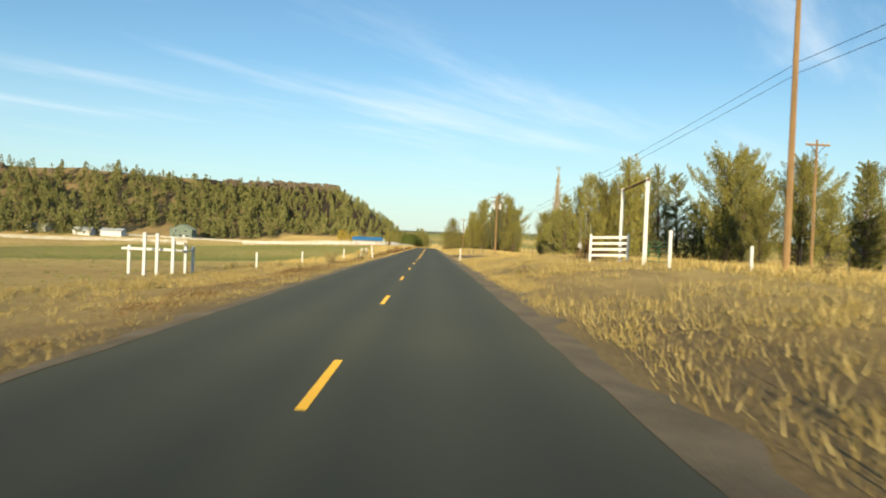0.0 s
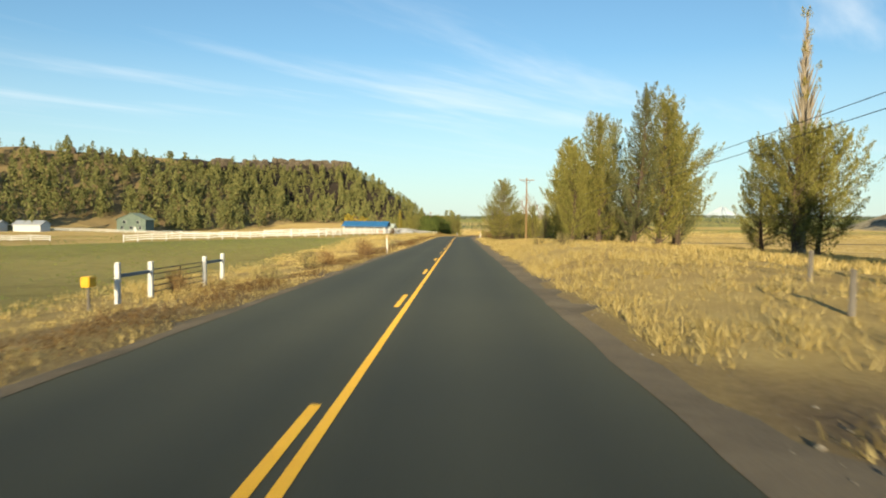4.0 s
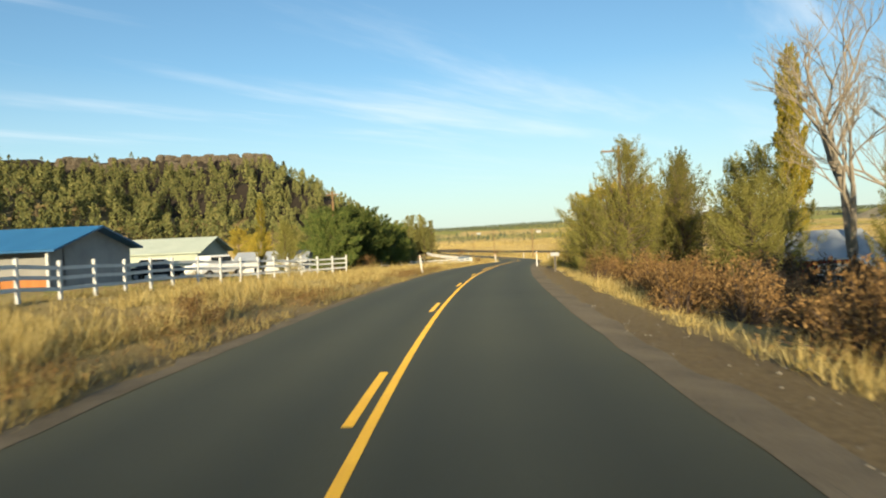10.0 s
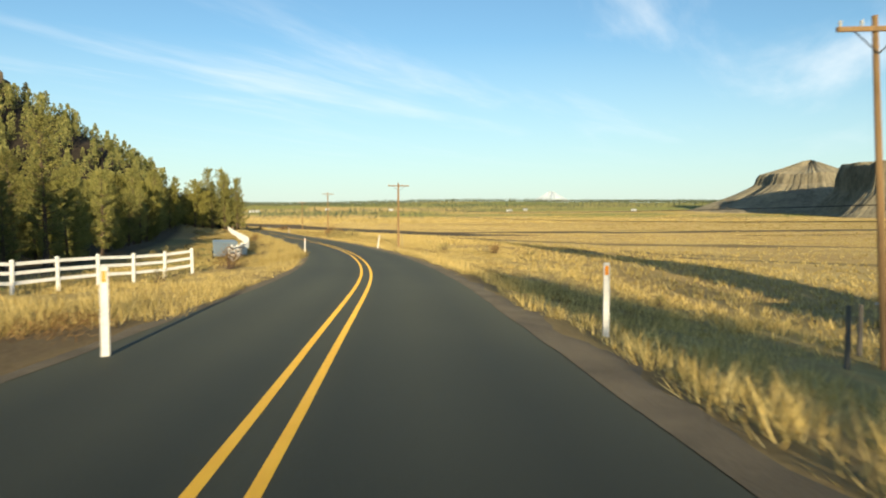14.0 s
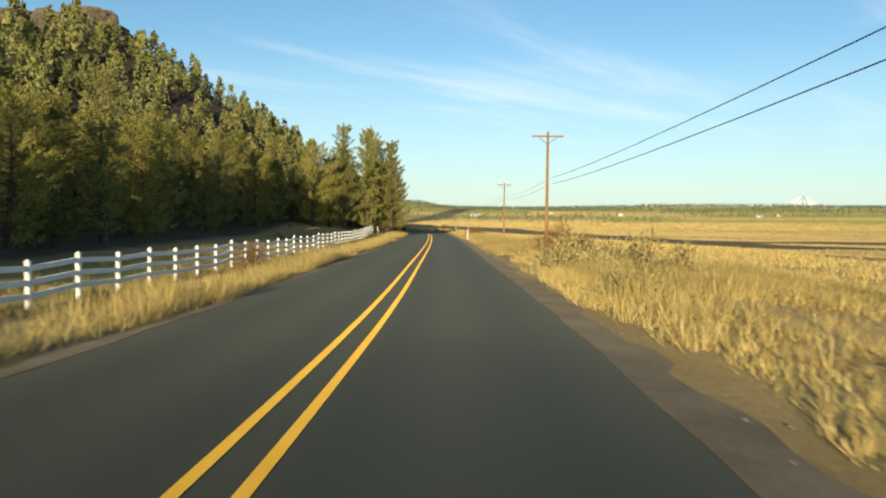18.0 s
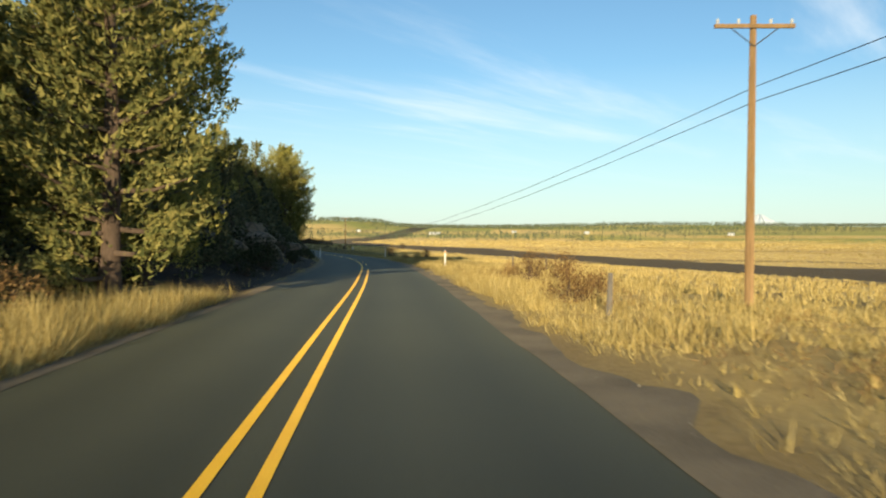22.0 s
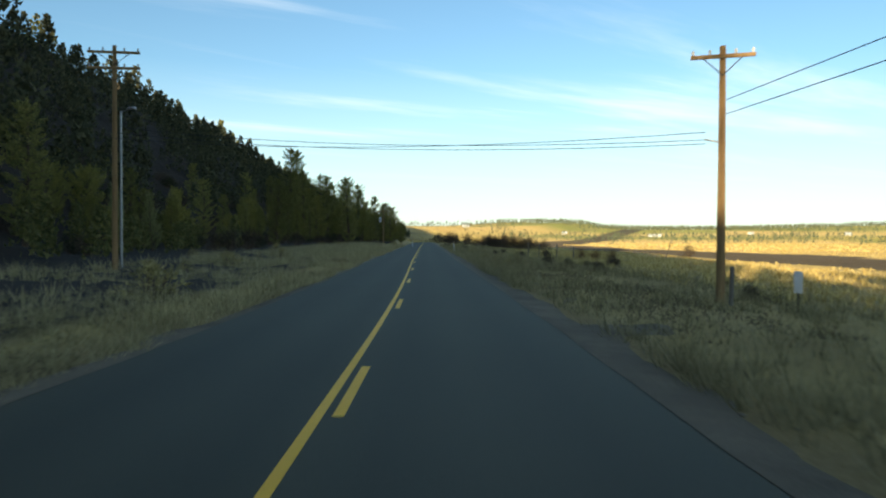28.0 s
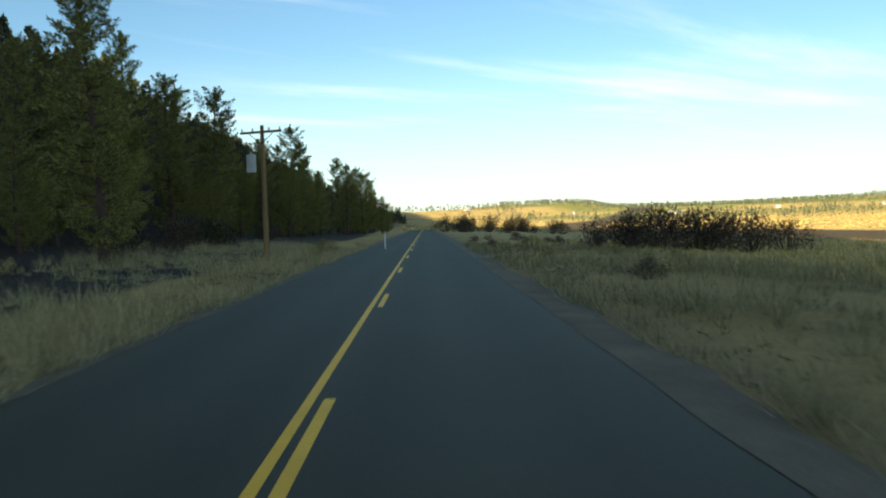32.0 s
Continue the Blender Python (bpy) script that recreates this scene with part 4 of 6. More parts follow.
def plant_all():
    j, p = JUN, PIN
    # beside the ranch entrance and along the bank
    for m, x, y, s in [(p[1], 21.6, 110, .72), (p[1], 20.2, 113, .55), (j[0], 25.2, 110, 1.2), (j[2], 23.6, 114, .95), (j[1], 27.8, 111, 1.25), (j[0], 30.8, 110, 1.45), (j[1], 33, 112, 1.35), (j[2], 36, 110, 1.25), (p[0], 39, 112, .9), (j[0], 29, 116, 1.0), (j[1], 34.5, 82, 1.3), (j[0], 37.5, 85, 1.3), (j[1], 39.5, 88, 1.2), (j[2], 36, 80, 1.05), (j[0], 43.5, 83, 1.25), (j[1], 46, 87, 1.3),
                       (p[1], 36, 96, .62), (p[1], 38.6, 100, .66), (j[0], 41.5, 103, .8), (p[1], 44.5, 107, .7), (j[1], 37.8, 92, .7), (p[1], 47, 104, .7), (p[1], 50, 82, .95), (j[0], 53, 86, 1.2), (p[0], 55.5, 80, .85), (p[1], 60, 84, .95), (j[1], 33, 70, .7), (j[0], 42, 74, .75), (j[1], 49, 72, .8), (p[1], 30.1, 145, .6), (p[1], 33, 139, .7), (p[0], 35, 145, .85), (p[1], 38, 150, .9), (p[1], 42, 147, .95), (p[1], 28, 150, .4), (p[2], 46, 152, .8)]:
        plant(m, x, y, s)
    plant(BAREPOP, 32, 180, 1.0)
    for m, x, y, s in [(j[1], 30.6, 178, 1.1), (j[1], 33.2, 179, 1.2), (j[0], 29.5, 182, 1.0), (j[0], 25.4, 150, .65), (j[2], 27.3, 151, .72), (j[0], 28.9, 150, .82), (j[1], 31.2, 152, .65), (j[1], 24, 147, .42), (j[1], 26.5, 146, .42), (j[1], 29, 147, .4),
                       (j[0], 19.8, 181, 1.3), (j[2], 17.0, 179, 1.2), (j[2], 22.2, 184, 1.15), (j[0], 14.2, 182, 1.1), (j[0], 12.3, 188, .9), (j[1], 22.8, 187, 1.15), (j[2], 19, 199, 1.2), (j[1], 14.5, 206, .9), (j[0], 11.6, 180, .8)]:
        plant(m, x, y, s)
    # large juniper close to the road and the group behind it
    big = make_tree("juniper_tree", 9.6, 3.6, cone, JUNIPER, BARK, 51, "big roadside juniper with dead pale twigs and dense olive foliage", leaf=0.085, density=4.2, trunk=0.03, bare=0.32, twigs=TWIG, up=0.25, lift=0.9, plume=5.0)
    plant(big, 8.5, 240, 1.2, tall=.84)
    for x, y, s in [(12.6, 323, .78), (16.4, 325, .74), (20.2, 322, .78), (18.0, 331, .66)]:
        plant(big, x, y, s)
    for m, x, y, s in [(p[0], 18.8, 229, 1.05), (p[1], 21.5, 231, .95), (p[2], 23, 228, .95), (p[1], 25.5, 234, .85), (j[0], 14.5, 246, .6), (j[2], 17, 250, .6), (j[1], 19.5, 243, .5), (j[2], 22.8, 249, .85), (j[0], 26, 239, .7), (j[1], 12.5, 252, .55), (p[1], 28, 230, .8)]:
        plant(m, x, y, s)
    # hollow with poplars, bare trees and thickets
    plant(POP, 39.5, 358, 1.32)
    plant(POP, 37.6, 355, 1.08)
    plant(POP, 40.6, 340, 1.2)
    plant(POP, 42.5, 344, 1.0)
    plant(BARETREE, 20.5, 314, 1.6)
    plant(BARETREE, 29, 315, 1.95)
    plant(BARETREE, 23.5, 311, 1.4)
    for m, x, y, s in [(j[1], 11.0, 327, .5), (j[2], 13.2, 331, .42), (j[2], 17.5, 329, .72), (j[0], 20.5, 327, .75), (j[1], 15.5, 313, .55), (j[0], 20, 309, .55)]:
        plant(m, x, y, s)
    for x, y, s in [(13.2, 341, 1), (14.8, 343.8, 1.1), (13.6, 338, .9), (17.5, 342, 1.2), (16.5, 338, 1.0), (20, 337, 1.1)]:
        plant(YELB, x, y, s)
    for x, y, s in [(17.0, 350.5, 1.05), (19.2, 352, 1.2), (19.8, 355, .95), (20.5, 348, 1.15)]:
        plant(YELLOWT, x, y, s)
    for x, y, s in [(19, 290, 1), (22, 284, 1), (24, 294, 1.1), (18, 298, .9), (27, 280, 1.1), (16, 332, .8), (22, 345, 1), (24, 338, 1.1)]:
        plant(DARKB, x, y, s)
    for m, x, y, s in [(j[1], 18.5, 287, .6), (p[3], 21.5, 289, .5), (HEDGET, 24.5, 292, 1.1), (j[1], 27, 289, .85)]:
        plant(m, x, y, s)
    thick = random.Random(31)
    for k in range(54):
        y = thick.uniform(258, 326)
        plant(THICKB, float(road_x(y)) + thick.uniform(9.5, 21), y, thick.uniform(.55, 1.0))
    rnd = random.Random(3)
    for k in range(46):
        y = 268 + k * 1.22 + rnd.uniform(-.6, .6)
        plant(BRUSHB[k % 2], float(road_x(y)) + rnd.uniform(6.6, 11.5), y, rnd.uniform(.8, 1.25))
    # left: garden trees and hedge by the stables
    for x, y, s in [(-8.2, 350, .85), (-9.0, 356, 1), (-7.6, 362, 1.05), (-9.5, 366, 1.1), (-6.8, 371, 1), (-7.6, 378, 1.05), (-5, 385, .95), (-10, 373, 1.1), (-4.2, 392, .85)]:
        plant(HEDGET, x, y, s)
    for m, x, y, s in [(YELLOWT, -50, 500, 1.2), (YELLOWT, -58, 505, 1.3), (YELLOWT, -45, 470, 1.0), (POP, -20, 372, .5), (j[0], -16, 366, .6), (j[1], -22, 400, .8), (YELLOWT, -34, 430, 1.0)]:
        plant(m, x, y, s)
    # pine belt along the long white fence
    rnd = random.Random(8)
    for y in np.arange(408, 612, 5.4):
        edge = float(np.interp(y, [408, 440, 470, 560, 582, 590, 600, 615], [-24, -21, -25, -25, -22, -16, -13, -10]))
        for row in range(4):
            if rnd.random() < (0.1 if y < 545 else 0.24) or (row > 1 and y > 594):
                continue
            u = edge - row * 5.2 + rnd.uniform(-1.6, 1.2)
            yy = y + rnd.uniform(-1.8, 1.8)
            small = .55 if y < 430 else .62 if y < 500 else .78 if y < 535 else .86
            plant(p[rnd.choice((0, 1, 2, 3, 3, 1))], float(road_x(yy)) + u, yy, small * rnd.uniform(.72, 1.1))
    plant(p[1], -0.7, 598, 1.12)
    plant(p[0], -3.4, 593, 1.0)
    plant(p[3], -2.2, 604, 1.0)
    plant(p[1], -6.5, 590, .95)
    plant(p[3], -10.5, 587, 1.0)
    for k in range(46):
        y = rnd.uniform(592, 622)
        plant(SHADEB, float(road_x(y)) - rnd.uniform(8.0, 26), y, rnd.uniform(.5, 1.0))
    plant(p[2], -8.0, 597, 1.0)
    plant(p[2], -5.2, 604, 1.05)
    plant(p[0], -4.4, 609, 1.0)
    # above the rock cut and along the foot of the mesa
    for y in np.arange(616, 735, 4.2):
        for row in range(2):
            if rnd.random() < 0.15:
                continue
            u = -10.5 - row * 5.5 + rnd.uniform(-1.5, 1.5) - (4.0 if y > 690 else 0) - max(0, y - 700) * 0.35
            plant(p[rnd.randrange(3)], float(road_x(y)) + u, y + rnd.uniform(-1.5, 1.5), rnd.uniform(.2, .34) if y < 660 else rnd.uniform(.32, .48))
    for x, y, k, q in [(-7.5, 613, 1, .62), (-10.5, 616, 0, .6), (-8.8, 620, 1, .5), (-12.5, 622, 2, .6), (-10.5, 627, 1, .52), (-14, 629, 0, .6), (-11.5, 633, 1, .5), (-15, 637, 2, .55), (-13, 642, 0, .5), (-15.5, 647, 1, .55), (-13.8, 652, 0, .55),
                       (-16.5, 656, 1, .6), (-14.5, 661, 2, .6), (-17, 665, 1, .62)]:
        plant(p[k], x, y, q * .85)
    plant(p[3], -14.0, 672, 1.0)
    plant(p[3], -12.6, 668, .8)
    plant(p[3], -15.8, 678, .95)
    plant(p[2], -17.0, 683, .8)
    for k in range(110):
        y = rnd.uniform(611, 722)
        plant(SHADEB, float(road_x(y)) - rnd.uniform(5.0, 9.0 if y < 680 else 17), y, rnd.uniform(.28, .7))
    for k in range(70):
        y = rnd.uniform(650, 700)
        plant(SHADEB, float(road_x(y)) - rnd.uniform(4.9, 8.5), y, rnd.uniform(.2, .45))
    for y in np.arange(735, 1010, 5.0):
        for row in range(2):
            if rnd.random() < 0.2:
                continue
            u = float(np.interp(y, [735, 850, 880, 920, 960, 1010], [-26, -26, -22, -16, -12, -11])) - row * 7 + rnd.uniform(-3, 3)
            plant((p + j)[rnd.randrange(7)], float(road_x(y)) + u, y + rnd.uniform(-2, 2), rnd.uniform(.35, .6) if y < 865 else rnd.uniform(.55, .95))
    for m, x, y, s in [(p[2], -106, 880, 1.02), (p[0], -96.5, 880, .95), (p[0], -110, 890, 1.1), (p[1], -105, 921, .85), (p[2], -109, 925, 1.0), (p[0], -114, 937, 1.0), (p[1], -116, 961, .9), (p[0], -121, 966, 1.0)]:
        plant(m, x, y, s)
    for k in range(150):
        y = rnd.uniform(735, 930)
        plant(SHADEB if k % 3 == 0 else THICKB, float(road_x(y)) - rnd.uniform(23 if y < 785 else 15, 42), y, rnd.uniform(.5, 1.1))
    for k in range(42):
        y = rnd.uniform(745, 905)
        plant(THICKB if k % 2 else SAGEB[0], float(road_x(y)) + rnd.uniform(5.5, 17), y, rnd.uniform(.22, .45) * (1 if k % 2 else 2.2))
    plant(p[0], -72, 815, .6)
    plant(p[2], -92, 860, .8)
    plant(p[0], -78, 851, .8)
    # shrubs on the right near the end
    for x, y, s in [(-59.0, 876, .9), (-56.5, 877, 1.15), (-54, 875, 1.3), (-51.5, 877, 1.2), (-49, 875, 1.15), (-55, 880, 1.3), (-50, 880, 1.2), (-46.5, 878, 1.0), (-57, 879, 1.1), (-52.5, 876.5, 1.3), (-18, 890, 1.1)]:
        plant(THICKB, x, y, s)
    # dark clumps where the road runs out of sight
    for k in range(16):
        y = rnd.uniform(960, 1040)
        plant(THICKB, float(road_x(y)) + rnd.uniform(6, 30), y, rnd.uniform(1.0, 1.9))
    # scattered roadside bushes
    for k in range(150):
        y = rnd.uniform(-5, 880)
        side = -1 if rnd.random() < .55 else 1
        u = side * (5.4 + rnd.random() ** 1.6 * 16)
        if (side > 0 and 90 < y < 127 and u < 17) or (265 < y < 330 and side > 0) or (side < 0 and 610 < y < 680) or (side < 0 and 388 < y < 397):
            continue
        plant(SAGEB[k % 2] if rnd.random() < .8 or y > 690 else BRUSHB[k % 2], float(road_x(y)) + u, y, rnd.uniform(.6, 1.2))


plant_all()


# ---- woods on the mesa slope and far across the plain ----
def far_woods():
    rng = np.random.default_rng(5)
    n = 48000
    x, y = rng.uniform(-520, 0, n), rng.uniform(200, 1400, n)
    d = rim_place(x, y)[0]
    u = x - road_x(y)
    keep = (d > -40) & (d < np.where((y < 560) & (x < -110), 122, 100)) & (u < np.where(y > 735, -34, -26)) & ~((y > 395) & (y < 612) & (u > -42)) & ~((y >= 612) & (y < 735) & (u > -21)) & ((d < -3) | (d > np.where(y < 590, 11, 6))) & ~((np.hypot(x + 150, y - 440) < 30)) & (rng.random(n) < np.where(d < 0, np.where((y < 600) & (d > -28), 0.2, 0.07), np.where((y > 600) & (y < 690) & (d < 13), 0.1, np.where(y < 590, 0.45, np.where(y < 668, 0.95, 0.7)))))
    x, y = x[keep], y[keep]
    d, u = rim_place(x, y)[0], x - road_x(y)
    h = (3.4 + 6.6 * rng.random(len(x)) ** 1.3) * np.where(d < 0, rng.uniform(0.35, 0.7, len(x)), 1) * np.where((y > 560) & (u > -70), np.where(y < 700, 0.78, 0.8), 1) * np.where(rng.random(len(x)) < .1, 1.25, 1)
    near = (u > -85) & (y > 560)
    by = rng.uniform(738, 806, 130)
    make_wood("slope_scrub", road_x(by) - rng.uniform(19, 46, 130), by, rng.uniform(1.8, 3.6, 130), rng, 170, "dark evergreen scrub at the foot of the shaded slope", 0.07)
    # scrub over the rock cut, in the foliage darkened for shade
    by = rng.uniform(636, 676, 80)
    make_wood("slope_scrub", road_x(by) - rng.uniform(8.5, 15, 80), by, rng.uniform(2.5, 5.5, 80), rng, 260, "juniper scrub crowding the rock cut, coloured dark for shade", 0.05, SHADED_HILLPINE)
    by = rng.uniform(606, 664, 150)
    make_wood("cut_scrub", road_x(by) - rng.uniform(6.2, 13, 150), by, rng.uniform(0.8, 2.4, 150), rng, 150, "low shrubs growing from the ledges of the rock cut, coloured dark for shade", 0.07, SHADED_HILLPINE)
    front = near & (y < 668)
    near &= ~front
    make_wood("slope_wood", x[front], y[front], h[front], rng, 130, "olive juniper and pine trees on the sunlit end of the mesa", 0.062)
    # past the sunlit end the foliage colour itself carries the shade
    make_wood("slope_wood", x[near], y[near], h[near], rng, 150, "juniper and pine trees on the shaded slope, coloured dark for shade", 0.058, SHADED_HILLPINE)
    rest = ~(near | front)
    x, y, h = x[rest], y[rest], h[rest]
    make_wood("mesa_wood", x, y, h * np.where(y < 590, 1.34, 1), rng, 96, "olive juniper and pine woodland on the mesa slope", 0.068)
    n = 44000
    a = rng.uniform(radians(-30), radians(60), n)
    r = 900 + 2900 * rng.random(n) ** 0.55
    x, y = r * np.sin(a), 400 + r * np.cos(a)
    w = wave(x * 0.004, y * 0.006, 2.0)
    u = x - road_x(y)
    hedge = np.abs(np.sin(y * 0.0052 + x * 0.0011)) < 0.03
    keep = (((w > 0.55) & (r < 1900) & (rng.random(n) < .12)) | (hedge & (rng.random(n) < .6)) | ((r > 1500) & (w > 0.45) & (rng.random(n) < .7)) | ((r > 1900) & (np.abs(wave(x * 0.0016, y * 0.0075, 5.0)) < 0.16)) | ((r > 2700) & (w > -0.1)) | ((u < 420) & (u > -260) & (y > 1300) & (w > -0.1) & (rng.random(n) < .8))) & ((u > 190) | (y > 1300)) & (u > -260)
    x, y = x[keep], y[keep]
    far = np.hypot(x, y - 400)
    make_wood("distant_wood", x, y, rng.uniform(4, 10, len(x)) * np.where(far > 2000, 1.35, 1.0), rng, 14, "distant dark green trees across the plain, tinted blue for haze", 0.12, DISTANT)


def make_wood(name, x, y, h, rng, blades, label, leaf=0.125, mat=None):
    z = terrain(x, y)
    n = len(x)
    t = rng.random((n, blades)) ** 0.8
    az = rng.uniform(0, 2 * math.pi, (n, blades))
    R = (h * 0.27)[:, None] * (1 - t) ** 0.7 * rng.uniform(0.45, 1.05, (n, blades)) + 0.1
    cx = x[:, None] + np.cos(az) * R
    cy = y[:, None] + np.sin(az) * R
    cz = z[:, None] + h[:, None] * (0.06 + 0.9 * t)
    s = h[:, None] * leaf * rng.uniform(0.7, 1.4, (n, blades))
    c = np.stack([cx, cy, cz], -1).reshape(-1, 3)
    s = s.reshape(-1, 1)
    a = rng.normal(0, 1, c.shape)
    a[:, 2] = np.abs(a[:, 2]) + 0.5
    a /= np.linalg.norm(a, axis=1)[:, None]
    b = np.cross(a, rng.normal(0, 1, c.shape))
    b /= np.linalg.norm(b, axis=1)[:, None]
    v = np.stack([c - b * s * 0.6, c + b * s * 0.6, c + a * s * 1.3], 1).reshape(-1, 3)
    ob = soup(name, v, np.arange(len(v)).reshape(-1, 3), [mat or FARWOOD])
    return tagged(ob, label, "woodland", kind="stuff")


far_woods()


# ---- dry grass along the road ----
def grass_band(name, y0, y1, side, per_m, mat, u0=4.4, u1=15.0, hmin=0.22, hmax=0.62, label="tall dry golden grass beside the road"):
    rng = np.random.default_rng(int(y0 * 3 + side + 900))
    n = int((y1 - y0) * per_m)
    y = rng.uniform(y0, y1, n)
    u = side * (u0 + (u1 - u0) * rng.random(n) ** 1.5 + 0.4 * wave(y * 0.4, y * 0.13))
    x = road_x(y) + u
    keep = ~((u > 4) & (u < 15 - np.abs(y - 108) * 0.3) & (y > 95) & (y < 121 + 3 * wave(x, y)) & (rng.random(n) > 0.006)) & ~((u < 0) & (y > 388) & (y < 396)) & ~((u < -5.5) & (y > 612) & (y < 655)) & ~((u > 4) & (u < 8) & (np.abs(y - 519) < 3.5))
    keep &= (wave(x * 0.35, y * 0.3, 3.0) + rng.normal(0, .35, n)) > -0.25
    keep &= ~((u > 0) & ((u < 5.5) | ((u > 7.6) & (rng.random(n) < 0.6))) & (y > 246) & (y < 350))
    # thin, grazed grass on bare soil near the ranch
    thin = ((u > 4) & (u < 12) & (y < 96)) | ((u < 0) & (u > -9) & (y < 245))
    keep &= ~thin | (rng.random(n) < np.where(u > 0, np.where(y > 84, 0.15, 0.8), 0.8))
    keep &= ~((u < 0) & (y > 604) & (y < 705)) | (rng.random(n) < (0.5 if mat == GREENISH else 0.04))
    x, y, u, thin = x[keep], y[keep], u[keep], thin[keep]
    n, k = len(x), 11
    z = terrain(x, y)
    h = rng.uniform(hmin, hmax, n) * (0.95 + 0.5 * wave(x * 0.2, y * 0.17, 1.0) + 0.4 * wave(x * 0.9, y * 0.7, 4.0)).clip(0.35, 1.5) * np.where(thin, np.where(u > 0, 0.72, 0.55), np.where((u > 0) & (y > 115) & (y < 240), 0.72, 1))
    c = np.stack([x, y, z - 0.03], -1)
    az = rng.uniform(0, 2 * math.pi, (n, k))
    lean = rng.uniform(0.1, 1.15, (n, k)) * h[:, None]
    hh = h[:, None] * rng.uniform(0.35, 1.15, (n, k))
    foot = c[:, None, :] + np.stack([np.cos(az) * 0.08, np.sin(az) * 0.08, 0 * az], -1) * rng.uniform(0.3, 2.0, (n, k, 1)) * np.where(thin, 3.2, 1.5)[:, None, None]
    tip = foot + np.stack([np.cos(az) * lean, np.sin(az) * lean, hh], -1)
    w = np.stack([-np.sin(az), np.cos(az), 0 * az], -1) * rng.uniform(0.005, 0.012, (n, k, 1)) * (1 + np.abs(u)[:, None, None] / 22)
    v = np.stack([foot - w, foot + w, tip], 2).reshape(-1, 3)
    ob = soup(name, v, np.arange(len(v)).reshape(-1, 3), [mat])
    return tagged(ob, label, "grass", kind="stuff")


for a in range(-10, 880, 89):
    late = a > 680
    for side in (-1, 1):
        tall = 0.75 if late and side < 0 else 0.62 if late else 0.5 if side > 0 or a > 400 else 0.4
        grass_band("dry_grass", a, a + 89, side, 84, GREENISH if late else STRAW, 3.95 if side < 0 else 4.5, 17.0, 0.12, tall,
                   "half-dry greenish grass in the shade of the mesa" if late else "tall dry golden grass beside the road")


grass_band("dry_grass", 225, 400, -1, 55, STRAW, 5.4, 11.0, 0.3, 0.75)
grass_band("dry_grass", 497, 515, 1, 150, STRAW, 5.8, 14.0, 0.4, 0.85)
grass_band("dry_grass", 492, 516, 1, 150, STRAW, 5.2, 15.0, 0.2, 0.6)
grass_band("dry_grass", 524, 580, 1, 120, STRAW, 5.0, 14.0, 0.2, 0.55)
grass_band("dry_grass", 650, 740, -1, 110, GREENISH, 4.3, 10.0, 0.15, 0.5, "half-dry greenish grass in the shade of the mesa")
grass_band("dry_grass", 575, 640, 1, 90, STRAW, 4.9, 15.0, 0.2, 0.55)


def verge_brush(y0, y1, u0, u1, per_m, mat, hmax, label, seed):
    """Low mats of dry twiggy brush in ragged clumps along the road's edge."""
    rng = np.random.default_rng(seed)
    n = int((y1 - y0) * per_m)
    y = rng.uniform(y0, y1, n)
    u = u0 + (u1 - u0) * rng.random(n)
    x = road_x(y) + u
    w = wave(x * 1.1, y * 0.55, seed) + 0.6 * wave(x * 0.4, y * 0.13, seed + 2.0)
    keep = w + rng.normal(0, .25, n) > 0.12
    x, y, w = x[keep], y[keep], w[keep]
    n, k = len(x), 10
    h = hmax * np.clip(0.35 + 0.6 * w, 0.25, 1.1) * rng.uniform(0.7, 1.1, n)
    c = np.stack([x, y, terrain(x, y)], -1)[:, None, :] + rng.normal(0, 1, (n, k, 3)) * np.array([.16, .16, 0]) + np.array([0, 0, 1]) * (h[:, None] * rng.uniform(0, 0.75, (n, k)))[:, :, None]
    a = rng.normal(0, 1, (n, k, 3))
    a[:, :, 2] = np.abs(a[:, :, 2]) + 0.25
    a /= np.linalg.norm(a, axis=2)[:, :, None]
    b = np.cross(a, rng.normal(0, 1, (n, k, 3)))
    b /= np.linalg.norm(b, axis=2)[:, :, None]
    v = np.stack([c - b * 0.009, c + b * 0.009, c + a * rng.uniform(0.08, 0.2, (n, k, 1))], 2).reshape(-1, 3)
    return tagged(soup("verge_brush", v, np.arange(len(v)).reshape(-1, 3), [mat]), label, "brush", kind="stuff")


verge_brush(88, 262, -6.6, -4.15, 30, BRUSH, 0.75, "low rust-brown brush along the road's edge", 61)
verge_brush(262, 400, -6.6, -4.2, 28, BRUSH, 0.7, "low rust-brown brush along the road's edge", 62)
verge_brush(-8, 90, -8.0, -4.4, 18, BRUSH, 0.42, "low brown brush along the road's edge", 63)
verge_brush(440, 600, -9.2, -6.2, 22, THICKET, 0.4, "low dark weeds below the white fence", 64)
grass_band("dry_grass", 428, 602, -1, 60, STRAW, 4.1, 6.6, 0.25, 0.6)
verge_brush(400, 560, 5.5, 11, 16, BRUSH, 0.6, "brown brush among dry golden grass", 65)
verge_brush(560, 660, 5.5, 11, 14, BRUSH, 0.6, "brown brush among dry golden grass", 66)
verge_brush(715, 890, 5.2, 9.5, 16, THICKET, 0.55, "low dark shrubs along the gravel edge", 67)
verge_brush(715, 890, -6.2, -4.2, 14, THICKET, 0.4, "low dark weeds along the road's edge", 68)


